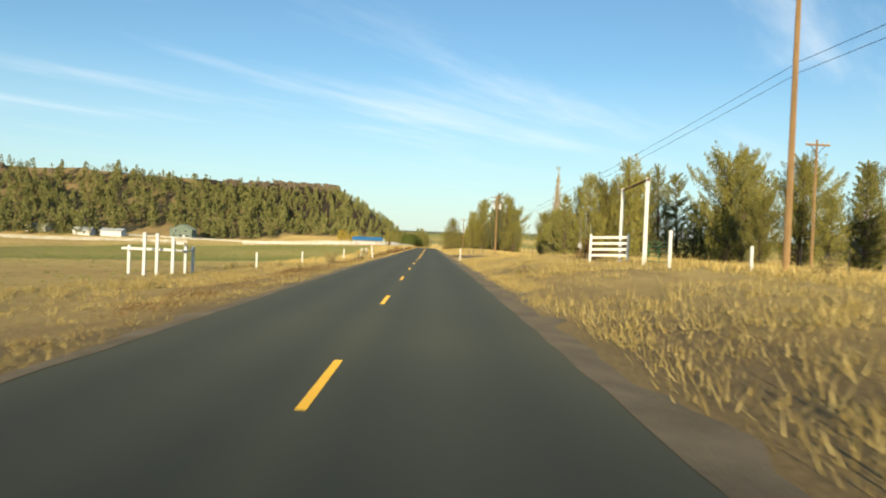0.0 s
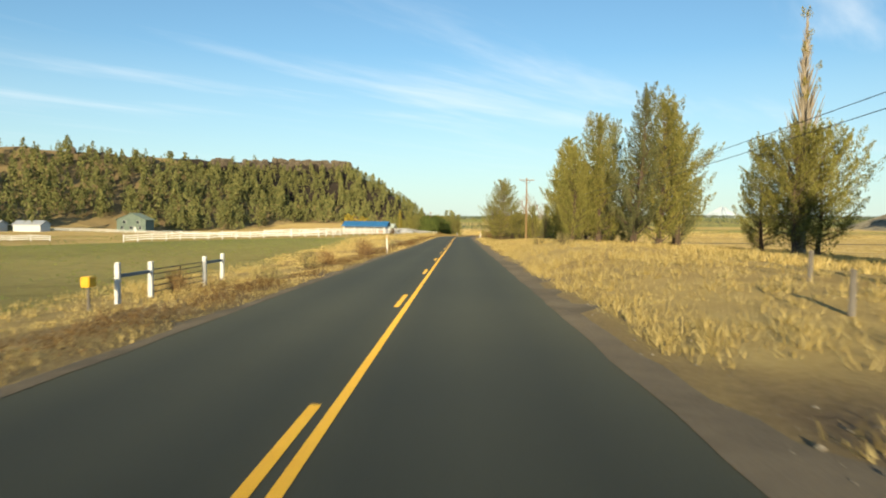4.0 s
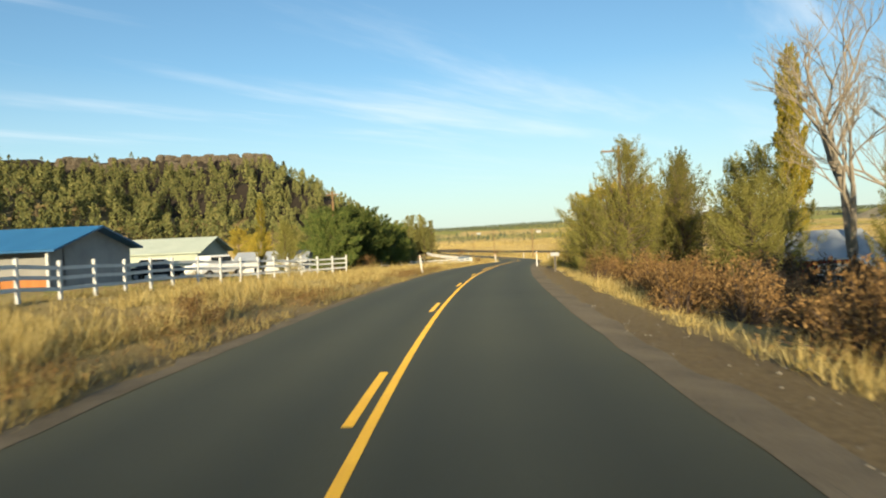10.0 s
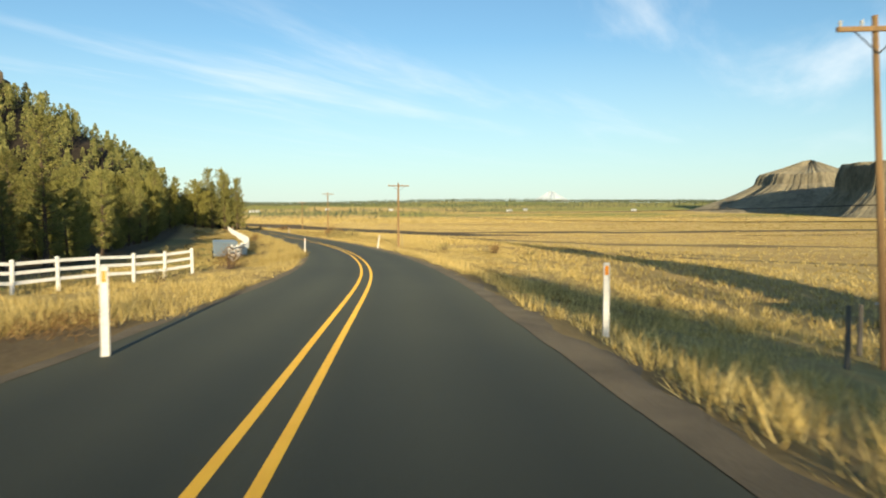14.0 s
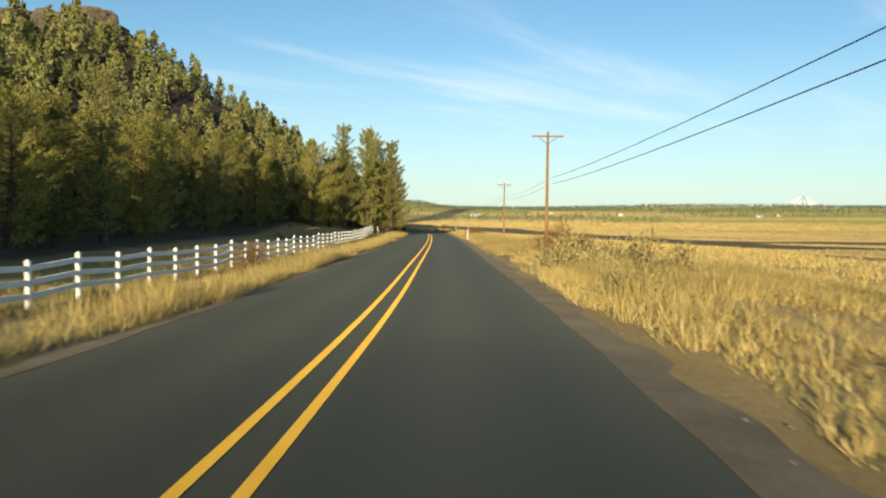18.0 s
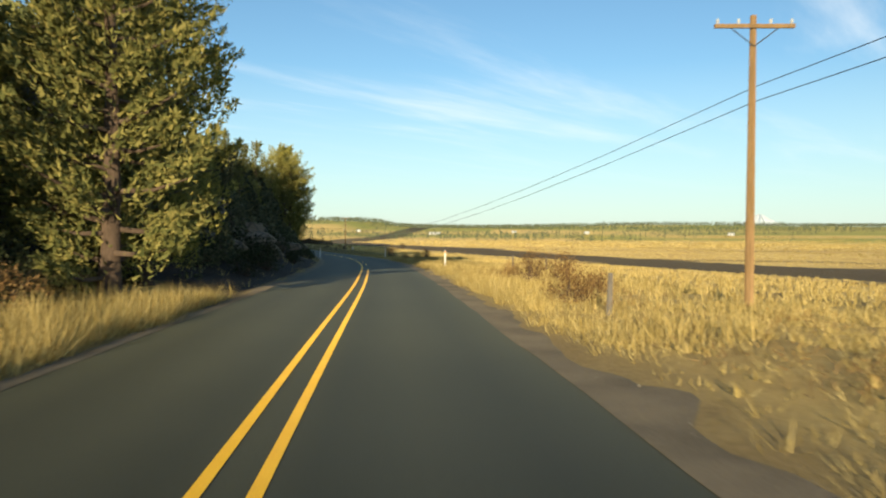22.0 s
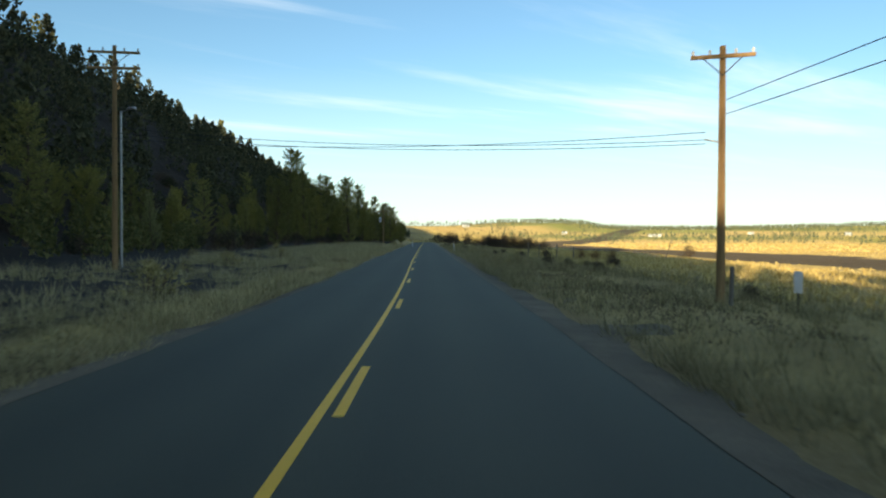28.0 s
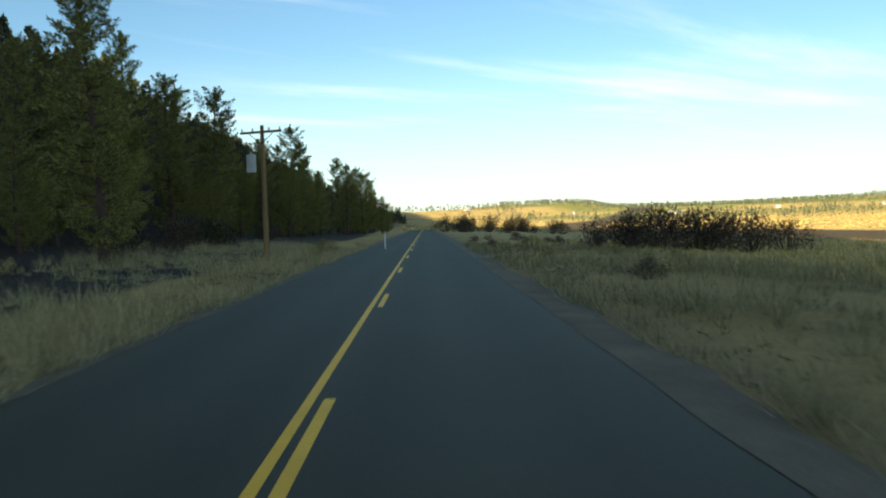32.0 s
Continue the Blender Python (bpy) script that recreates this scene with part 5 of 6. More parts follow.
def loose_stones():
    """Pale stones scattered on the gravel beside the asphalt."""
    rng = np.random.default_rng(71)
    n = 3200
    y = np.concatenate([rng.uniform(60, 360, 2200), rng.uniform(440, 880, 1000)])
    u = 3.75 + np.abs(rng.normal(0, 0.9, n))
    side = np.where(rng.random(n) < 0.2, -1, 1)
    x = road_x(y) + u * side
    r = rng.uniform(0.01, 0.03, n) * np.where(rng.random(n) < .06, 1.8, 1)
    z = np.maximum(terrain(x, y), road_z(y) - 0.2) + r * 0.3
    form = np.array([(1, 0, 0), (-1, 0, 0), (0, 1, 0), (0, -1, 0), (0, 0, .7), (0, 0, -.7)], float)
    v = np.stack([x, y, z], -1)[:, None, :] + form[None] * r[:, None, None] * rng.uniform(.6, 1.3, (n, 6, 1))
    t = np.array([(0, 2, 4), (2, 1, 4), (1, 3, 4), (3, 0, 4), (2, 0, 5), (1, 2, 5), (3, 1, 5), (0, 3, 5)])
    tris = (np.arange(n) * 6)[:, None, None] + t[None]
    tagged(soup("loose_stone", v.reshape(-1, 3), tris.reshape(-1, 3), [STONE]), "pale loose stones on the gravel shoulder", "gravel", kind="stuff")


loose_stones()


def plain_grass(name, x0, x1, y0, y1, n, wide, tall, mat, label):
    """Tufts of grass over open country, each a fan of leaning blades."""
    rng = np.random.default_rng(n)
    y = rng.uniform(y0, y1, n)
    u = x0 + (x1 - x0) * rng.random(n)
    x = road_x(y) + u
    w = wave(x * 0.03, y * 0.05, 2.0) + 0.5 * wave(x * 0.3, y * 0.3, 1.0)
    dark = ((u > 30) & (y > 640) & (np.abs(u - 88 - 12 * wave(y * 0.02, y * 0.011)) < 26)) | ((u > 60) & (u < 1000) & (np.abs(y - 0.12 * u - 720) < 16)) | ((u > 40) & (u < 700) & (np.abs(y + 0.1 * u - 560) < 7))
    keep = (w > -0.75) & ~dark & (rim_place(x, y)[0] > 88)
    x, y = x[keep], y[keep]
    n, k = len(x), 4
    z = terrain(x, y)
    h = tall * rng.uniform(0.5, 1.2, n)
    c = np.stack([x, y, z - 0.05], -1)[:, None, :] + rng.normal(0, 1, (n, k, 3)) * np.array([wide * .5, wide * .5, 0])
    tip = c + np.stack([rng.normal(0, .35, (n, k)) * h[:, None], rng.normal(0, .35, (n, k)) * h[:, None], h[:, None] * rng.uniform(.6, 1.1, (n, k))], -1)
    az = rng.uniform(0, math.pi, (n, k))
    s = np.stack([np.cos(az), np.sin(az), 0 * az], -1) * wide * 0.4
    v = np.stack([c - s, c + s, tip], 2).reshape(-1, 3)
    return tagged(soup(name, v, np.arange(len(v)).reshape(-1, 3), [mat]), label, "grass", kind="stuff")


plain_grass("plain_grass", 14, 44, -10, 900, 52000, 0.09, 0.46, STRAW, "dry golden grass of the open plain")
plain_grass("plain_grass", 40, 260, 0, 1100, 66000, 0.26, 0.34, STRAW, "dry golden grass of the open plain")
plain_grass("plain_grass", 240, 1100, 150, 2000, 80000, 1.3, 0.42, STRAW, "far dry grass of the open plain")
plain_grass("plain_grass", -160, 2200, 1050, 1650, 26000, 2.6, 0.6, STRAW, "far dry grass of the open plain")
plain_grass("field_grass", -120, -14, -10, 420, 60000, 0.12, 0.12, PASTURE, "short green pasture grass with dry patches")


# ---- rock cut and rim cliffs ----
def boulder(seed, sx, sy, sz):
    bm = bmesh.new()
    bmesh.ops.create_icosphere(bm, subdivisions=2, radius=1.0)
    rnd = random.Random(seed)
    off = Vector((rnd.uniform(0, 50), rnd.uniform(0, 50), rnd.uniform(0, 50)))
    for v in bm.verts:
        q = noise.noise(v.co * 1.1 + off) * 0.35 + noise.noise(v.co * 2.6 + off) * 0.16
        c = v.co * (1 + q)
        c = Vector((max(-0.8, min(0.8, c.x)), max(-0.8, min(0.8, c.y)), max(-0.7, min(0.75, c.z))))
        v.co = Vector((c.x * sx, c.y * sy, c.z * sz))
    return bm


def rocks():
    cut = thing("rock_cut", 0, 0, 0, "layered dark basalt rock cut above the ditch", "rock face")
    rnd = random.Random(4)
    protos = []
    for s in range(6):
        ob = part("rock", boulder(s, 1.5, 2.2, 0.9), ROCK, cut)
        protos.append(ob)
    used = set()
    for k in range(120):
        y = rnd.uniform(613, 662)
        lvl = rnd.random()
        u = -7.0 - lvl * 5.5 + rnd.uniform(-.4, .4)
        x = float(road_x(y)) + u
        p = protos[k % 6]
        ob = p if k < 6 else new("rock", p.data)
        ob.parent = cut
        ob.matrix_basis = pose(x, y, zat(x, y) + 0.1, rnd.uniform(-12, 12), rnd.uniform(-12, 12), rnd.uniform(-30, 30)) @ Matrix.Diagonal((*[rnd.uniform(.5, 1.05)] * 2, rnd.uniform(.5, 1.0), 1))
    # rim rock of the mesa, in tall columns
    rim = thing("mesa_rim", 0, 0, 0, "brown basalt rim rock along the top of the mesa", "cliff")
    blocks = [part("rim_block", boulder(20 + s, 3.2, 4.2, 4.6), ROCK, rim) for s in range(5)]
    i = 0
    for (ax, ay, ah, aw), (bx, by, bh, bw) in zip(RIM[2:], RIM[3:13]):
        L = math.hypot(bx - ax, by - ay)
        nx, ny = (by - ay) / L, -(bx - ax) / L
        near = 600 < (ay + by) / 2 < 700
        for s_ in np.arange(0, L, 4.0 if near else 6.0):
            for k in range(2 if near else 1):
                if not near and rnd.random() < .62:
                    continue
                f = s_ / L
                off = rnd.uniform(-1, 3.0) + 3 * k
                x, y = ax + (bx - ax) * f + nx * off, ay + (by - ay) * f + ny * off
                p = blocks[i % 5]
                ob = p if i < 5 else new("rim_block", p.data)
                ob.parent = rim
                q = rnd.uniform(.7, 1.15) * (1 if near else .7)
                ob.matrix_basis = pose(x, y, zat(x, y) - 1.0 - 2.0 * k, rnd.uniform(-6, 6), rnd.uniform(-6, 6), rnd.uniform(0, 360)) @ Matrix.Diagonal((q, q, rnd.uniform(.7, 1.2), 1))
                i += 1


rocks()


# ---- distant landforms ----
def far_mesas():
    butte = [(1.0, 0.0), (0.95, 0.1), (0.9, 0.22), (0.855, 0.34), (0.82, 0.44), (0.79, 0.52), (0.782, 0.6), (0.777, 0.72), (0.77, 0.84), (0.762, 0.94), (0.745, 1.0), (0.6, 1.01), (0.3, 1.02), (0.0, 1.02)]
    stepped = [(1.0, 0.0), (0.86, 0.1), (0.73, 0.2), (0.61, 0.31), (0.5, 0.42), (0.42, 0.52), (0.38, 0.58), (0.36, 0.7), (0.345, 0.76), (0.27, 0.81), (0.19, 0.87), (0.12, 0.93), (0.06, 0.98), (0.0, 1.0)]
    knoll = [(1 - q * q, q) for q in np.linspace(0, 1, 14)]
    for x0, y0, L, W, H, seed, turn, prof in ((1068, 1332, 240, 210, 90, 1, -20, butte), (1150, 1815, 300, 260, 122, 2, 10, stepped), (1340, 3274, 190, 150, 50, 3, 0, knoll)):
        n, m = 420, 14
        V, F = [], []
        for q, hz in prof:
            steep = 1.0 if hz > 0.5 and q > 0.4 else 0.35
            for k in range(n):
                a = 2 * math.pi * k / n
                ca, sa = math.cos(a), math.sin(a)
                wob = 1 + 0.08 * math.sin(3 * a + seed) + 0.05 * math.sin(7 * a + 2 * seed)
                # buttresses and gullies of the cliff, finer towards the rim
                wob += 0.05 * noise.noise(Vector((ca * 9, sa * 9, seed))) + steep * (0.035 * noise.noise(Vector((ca * 26, sa * 26, seed))) + 0.018 * noise.noise(Vector((ca * 70, sa * 70, seed))))
                wob += 0.012 * noise.noise(Vector((ca * 40, sa * 40, hz * 9 + seed)))
                lip = 1 + (0.03 * noise.noise(Vector((ca * 16, sa * 16, seed + 4))) + 0.05 * noise.noise(Vector((a * 2, 0.5, seed)))) * hz
                V.append((ca * q * L * wob, sa * q * W * wob, hz * H * lip))
        for r in range(m - 1):
            for k in range(n):
                F.append((r * n + k, r * n + (k + 1) % n, (r + 1) * n + (k + 1) % n, (r + 1) * n + k))
        ob = mesh_object("distant_mesa", V, F, FARROCK)
        ob.matrix_basis = pose(x0, y0, -16, 0, 0, turn)
        tagged(ob, "distant flat-topped brown rimrock butte" if seed == 1 else "distant brown hill with a band of cliffs", "butte", kind="structure")
    bm = bmesh.new()
    bmesh.ops.create_cone(bm, cap_ends=True, segments=40, radius1=390, radius2=14, depth=215)
    for v in bm.verts:
        if v.co.z > 0:
            v.co.z += 6 * math.sin(v.index * 1.7)
    bmesh.ops.subdivide_edges(bm, edges=bm.edges[:], cuts=3)
    for v in bm.verts:
        v.co += Vector((1, 1, 0.5)) * 16 * noise.noise(v.co * 0.012)
    peak = part("snow_peak", bm, HAZED_SNOW)
    d = 4300
    peak.matrix_basis = pose(5 + d * math.sin(radians(20.2)), 330 + d * math.cos(radians(20.2)), -9 + d * math.tan(radians(1.2)) - 86)
    tagged(peak, "snow-covered volcano on the horizon, dimmed and blued for haze", "mountain", kind="structure")


FARROCK = two_tone("far_rimrock", (0.15, 0.132, 0.094), (0.32, 0.28, 0.19), 0.03, 0.95, fine=0.16, bumps=0.8, dist=4.0, stretch=(1, 1, 0.45))
far_mesas()


# ---- fences, posts, poles ----
def white_fence(points, label, post_h=1.35, rails=(0.45, 0.85, 1.22), spacing=2.44, size=0.13, group=""):
    """Posts with caps every spacing metres along the points, and boards between them."""
    fence = thing("rail_fence", 0, 0, 0, label, "fence", group)
    pts = []
    for (x0, y0), (x1, y1) in zip(points, points[1:]):
        n = max(1, round(math.hypot(x1 - x0, y1 - y0) / spacing))
        pts += [(x0 + (x1 - x0) * k / n, y0 + (y1 - y0) * k / n) for k in range(n)]
    pts.append(points[-1])
    rnd = random.Random(len(pts))
    bm = boxm(-size / 2, size / 2, -size / 2, size / 2, -0.15, post_h, 0.012)
    bmesh.ops.create_cone(bm, cap_ends=True, segments=4, radius1=size * 0.88, radius2=0.01, depth=0.07, matrix=Matrix.Translation((0, 0, post_h + 0.03)) @ Matrix.Rotation(radians(45), 4, "Z"))
    first = part("post", bm, WHITE, fence)
    shared, plank = first.data, None
    for k, (x, y) in enumerate(pts):
        z = zat(x, y)
        nx, ny = pts[min(k + 1, len(pts) - 1)] if k + 1 < len(pts) else pts[k - 1]
        turn = math.degrees(math.atan2(ny - y, nx - x))
        ob = first if k == 0 else new("post", shared)
        ob.parent = fence
        ob.matrix_basis = pose(x, y, z, rnd.uniform(-1, 1), rnd.uniform(-1, 1), turn)
        if k + 1 < len(pts):
            z1 = zat(nx, ny)
            L = math.hypot(nx - x, ny - y)
            if plank is None:
                plank = bpy.data.meshes.new("rail")
                b2 = boxm(0, 1, -0.022, 0.022, -0.07, 0.07)
                b2.to_mesh(plank)
                b2.free()
                plank.materials.append(WHITE)
            for h in rails:
                r = new("rail", plank)
                r.parent = fence
                r.matrix_basis = pose(x, y, z + h, 0, -math.degrees(math.atan2(z1 - z, L)), turn) @ Matrix.Diagonal((math.hypot(L, z1 - z), 1, 1, 1))
    return fence


def along(u, y0, y1, step=20):
    return [(float(road_x(y)) + u, y) for y in np.append(np.arange(y0, y1, step), y1)]


white_fence(along(-9.0, 436, 594), "long white three-rail fence along the road", group="white fences", post_h=1.22, rails=(0.36, 0.7, 1.05))
white_fence([(-7.5, 401), (-1, 407), (8.0, 423)], "white rail fence beside the driveway", group="white fences")
white_fence([(-60, 246), (-25, 250), (-13.2, 276), (-12.6, 300), (-11.8, 318), (-8.6, 336), (-6.2, 344)], "white three-rail paddock fence by the stable", group="white fences", post_h=1.45)
white_fence([(-12.8, 351), (-12.2, 364), (-11.6, 376)], "white rail fence behind the hedge trees", group="white fences")
white_fence([(-13.2, 276), (-30, 286), (-46, 290)], "white cross fence of the paddock", group="white fences")
white_fence([(-86, 268), (-120, 262), (-190, 250)], "white field fence across the pasture", group="white fences", spacing=4.0)
white_fence([(-34, 330), (-70, 370), (-110, 405), (-180, 410)], "far white field fence below the mesa", group="white fences", spacing=4.0)


def marker(x, y, tilt=0.0, tall=1.35, label="white roadside delineator post with an amber reflector"):
    m = thing("marker_post", x, y, zat(x, y), label, "marker post", "delineators")
    m.matrix_basis = pose(x, y, zat(x, y), 0, tilt, (x * 13) % 10 - 5)
    bm = boxm(-0.055, 0.055, -0.012, 0.012, -0.2, tall, 0.006)
    box(bm, -0.055, -0.035, -0.03, 0.0, -0.2, tall)
    box(bm, 0.035, 0.055, -0.03, 0.0, -0.2, tall)
    part("post", bm, WHITE, m)
    part("reflector", boxm(-0.032, 0.032, -0.022, -0.013, tall - 0.22, tall - 0.06), REFLECT, m, "amber reflector")


for x, y, t in [(4.75, 80, 1), (5.2, 254.7, 2), (10.6, 347, 0), (18.6, 393.3, 0), (22.4, 458, 8), (13.8, 566.3, 3), (7.6, 633, 0), (-1.5, 675, 2), (-46.6, 813.5, -2),
                (-4.4, 76, -6), (0.5, 334.5, -6), (14.6, 446, 0), (-1.0, 589.5, -8), (-8.6, 667.5, 0), (10.5, 392, 0), (-73.7, 874, 0), (-4.4, 172, -2)]:
    marker(x, y, t)
for x, y in [(-12.0, 78.4), (-11.2, 109.6), (-13.0, 62), (12.5, 34), (17.2, 36)]:
    p = thing("boundary_post", x, y, zat(x, y), "short white painted wooden post in dry grass", "post", "white posts")
    part("post", boxm(-0.07, 0.07, -0.07, 0.07, -0.2, 1.35 if x < 16 and x < 0 else 1.75 if x < 16 else 1.25, 0.015), WHITE, p)


def utility_pole(x, y, h, arms=1, lean=0.0, label="weathered wooden utility pole with a crossarm", cans=0, turn=0.0, arm=2.4, thick=0.145):
    z = zat(x, y)
    p = thing("utility_pole", x, y, z, label, "utility pole", "roadside power poles", turn)
    p.matrix_basis = pose(x, y, z, 0, lean, turn)
    part("pole", tube(bmesh.new(), (0, 0, -0.4), (0, 0, h), thick, thick * 0.65, 12), POLE_WOOD, p)
    for k in range(arms):
        za = h - 0.35 - k * 0.75
        a = part("crossarm", boxm(-arm / 2, arm / 2, -0.17, -0.07, za - 0.06, za + 0.06, 0.01), POLE_WOOD, p)
        bm = bmesh.new()
        tube(bm, (-arm * 0.3, -0.12, za - 0.05), (0, -0.1, za - 0.6), 0.018, 0.018, 6)
        part("brace", bm, DARK_STEEL, p)
        bm = bmesh.new()
        tube(bm, (arm * 0.3, -0.12, za - 0.05), (0, -0.1, za - 0.6), 0.018, 0.018, 6)
        part("brace", bm, DARK_STEEL, p)
        for ux in (-arm * 0.46, -arm * 0.2, arm * 0.2, arm * 0.46):
            bm = bmesh.new()
            tube(bm, (ux, -0.12, za + 0.05), (ux, -0.12, za + 0.14), 0.02, 0.045, 8)
            tube(bm, (ux, -0.12, za + 0.14), (ux, -0.12, za + 0.22), 0.05, 0.03, 8)
            part("insulator", bm, GREYCAN, a, "grey porcelain insulator")
    for k in range(cans):
        cx = (-0.55, 0.55, 0.0)[k]
        bm = bmesh.new()
        tube(bm, (cx, -0.25, h - 2.4), (cx, -0.25, h - 1.5), 0.24, 0.24, 14)
        tube(bm, (cx, -0.25, h - 1.5), (cx, -0.25, h - 1.35), 0.06, 0.04, 8)
        part("transformer", bm, GREYCAN, p, "grey transformer can")
    return p


utility_pole(16.0, 30, 12.6, 1, label="tall sunlit wooden utility pole on the bank")
utility_pole(25.4, 46, 8.3, 1, label="thin wooden pole with a short crossarm", arm=1.5, thick=0.1)
utility_pole(13.0, 130, 10.4, 2, cans=2, label="utility pole with double crossarm and two transformers")
utility_pole(11.8, 230, 9.9, 1)
utility_pole(14.6, 332, 9.0, 1)
utility_pole(28.0, 397, 8.9, 1, lean=-4, thick=0.11, label="leaning wooden utility pole below the road")
utility_pole(25.65, 465, 7.4, 1)
utility_pole(21.6, 536, 8.9, 1)
utility_pole(17.8, 601, 8.9, 1)
east = utility_pole(-19.45, 752, 8.25, 1, arm=1.95, label="utility pole with a pale sunlit top")
part("bracket", tube(bmesh.new(), (-0.55, 0, 5.3), (0.1, 0, 5.15), 0.03, 0.03, 6), STEEL, east, "steel service bracket")
utility_pole(-46.6, 756, 10.8, 2, label="dark pole with two crossarms below the mesa", turn=25)
utility_pole(-8.4, 353.5, 8.0, 1, arm=1.2, label="reddish pole behind the hedge")
utility_pole(-73.9, 858, 7.0, 1, cans=1, label="pole with a single transformer at the wood's edge")


def thin_pole(x, y, h, label, fitting, lean=0.0):
    p = thing("service_pole", x, y, zat(x, y), label, "pole")
    p.matrix_basis = pose(x, y, zat(x, y), 0, lean, 0)
    part("pole", tube(bmesh.new(), (0, 0, -0.2), (0, 0, h), 0.07, 0.05, 10), GREY_WOOD if fitting != "lamp" else STEEL, p)
    if fitting == "box":
        part("meter_box", boxm(-0.2, 0.2, -0.22, -0.06, 1.3, 2.0, 0.02), GREYCAN, p, "grey electric meter box")
    if fitting == "lamp":
        part("lamp_arm", tube(bmesh.new(), (0, 0, h - 0.05), (0.6, -0.1, h + 0.08), 0.03, 0.025, 8), STEEL, p)
        part("lamp_head", boxm(0.5, 0.95, -0.2, 0.02, h + 0.03, h + 0.15, 0.03), STEEL, p)


thin_pole(27.0, 152, 8.6, "thin dark wooden service pole among junipers", "none")
thin_pole(17.5, 79, 4.6, "thin grey service pole with a meter box", "box")
thin_pole(-47.1, 757.0, 7.8, "steel yard lamp pole at the foot of the mesa", "lamp")
stake = thing("wooden_stake", 25.6, 461.5, zat(25.6, 461.5), "thin pale leaning wooden stake in golden grass", "stake")
part("stake", tube(bmesh.new(), (0, 0, -0.2), (-0.12, 0, 1.75), 0.035, 0.03, 8), PALE_BARK, stake)
thin_pole(-22.2, 853, 3.4, "leaning grey wooden pole in the grass", "none", 16)
for x, y, h in [(-36.2, 807, 1.8), (-35.1, 807.5, 1.7), (-33.2, 808, 1.7), (-31.5, 809, 1.6), (-1.2, 389.6, 1.75), (-0.2, 386.8, 1.75), (26, 396, 1.5), (29, 399, 1.5), (34, 398, 1.3), (15.8, 640, 1.3), (13.8, 652, 1.3), (12.6, 596, 1.0), (-19.2, 751, 1.2), (7.8, 118, 1.0), (9, 127, .9), (11, 133, .9)]:
    p = thing("fence_post", x, y, zat(x, y), "old grey wooden fence post in the grass", "fence post", "old fence posts")
    part("post", tube(bmesh.new(), (0, 0, -0.2), (0.03, 0.02, h), 0.075, 0.06, 8), GREY_WOOD, p)
mk = thing("roadside_marker", -17.4, 750.5, zat(-17.4, 750.5), "white sheet marker on a dark stake", "marker")
part("stake", boxm(-0.03, 0.03, -0.02, 0.02, -0.2, 0.75), DARK_STEEL, mk)
part("panel", boxm(-0.12, 0.12, -0.035, -0.021, 0.55, 1.2, 0.01), WHITE, mk)


def wire_fence(x, y0, y1, step, label):
    """Thin steel stakes with three strands of wire."""
    f = thing("wire_fence", x, y0, 0, label, "fence")
    ys = np.arange(y0, y1, step)
    stake = None
    for y in ys:
        if stake is None:
            bm = boxm(-.02, .02, -.004, .004, -.3, 1.3)
            box(bm, -.004, .004, -.02, .004, -.3, 1.3)
            ob = part("stake", bm, DARK_STEEL, f)
            stake = ob.data
        else:
            ob = new("stake", stake)
            ob.parent = f
        ob.matrix_basis = pose(0, y - y0, zat(x, y))
    for h in (0.45, 0.8, 1.15):
        V, F = limb_mesh([[(Vector((0.025, y - y0, zat(x, y) + h)), 0.006) for y in ys]], 4)
        mesh_object("strand", V, F, WIRE, f)


wire_fence(12.9, 68, 98, 3.6, "thin steel-stake wire fence in dry grass")
wire_fence(17.0, 2, 34, 3.6, "thin steel-stake wire fence behind the gateway")


def wires():
    # pole, its height, and how far up it the two cables hang
    poles = [(16, -70, 10.6, .8), (16, 30, 10.9, .8), (13.0, 130, 10.4, .53), (11.8, 230, 9.9, .55), (14.6, 332, 9.0, .55), (28.6, 397, 8.0, .53), (25, 465, 8.0, .58), (21.6, 536, 8.9, .6), (17.8, 601, 8.9, .76), (-19.45, 752, 8.25, .79)]
    for (xa, ya, ha, fa), (xb, yb, hb, fb) in zip(poles, poles[1:]):
        if ya == 230:
            continue
        for low in (0.0, 0.45):
            a, b = (Vector((x + 0.12, y - 0.12, zat(x, y) + h * f - low)) for x, y, h, f in ((xa, ya, ha, fa), (xb, yb, hb, fb)))
            n = 14
            pts = [a.lerp(b, k / n) - Vector((0, 0, 4 * (k / n) * (1 - k / n) * (0.0198 if ya > 600 else 0.006) * (b - a).length)) for k in range(n + 1)]
            V, F = limb_mesh([[(p, 0.013) for p in pts]], 4)
            tagged(mesh_object("power_line", V, F, WIRE), "thin dark cable sagging between wooden poles", "power line", "power lines")


def crossing_wires():
    """Service lines over the road, from the bracket of the eastern pole to the dark pole below the mesa."""
    a, b = Vector((-19.45, 752, zat(-19.45, 752))), Vector((-46.6, 756, zat(-46.6, 756)))
    for h0, h1, dy in ((5.15, 6.6, 0.0), (5.3, 6.9, 0.5), (5.5, 6.3, -0.4)):
        p, q = a + Vector((-0.5, dy * 0.4, h0)), b + Vector((0.3, dy, h1))
        pts = [p.lerp(q, k / 14) - Vector((0, 0, 4 * (k / 14) * (1 - k / 14) * 0.45)) for k in range(15)]
        V, F = limb_mesh([[(v, 0.011) for v in pts]], 4)
        tagged(mesh_object("power_line", V, F, WIRE), "thin dark service cable crossing over the road", "power line", "power lines")


wires()
crossing_wires()


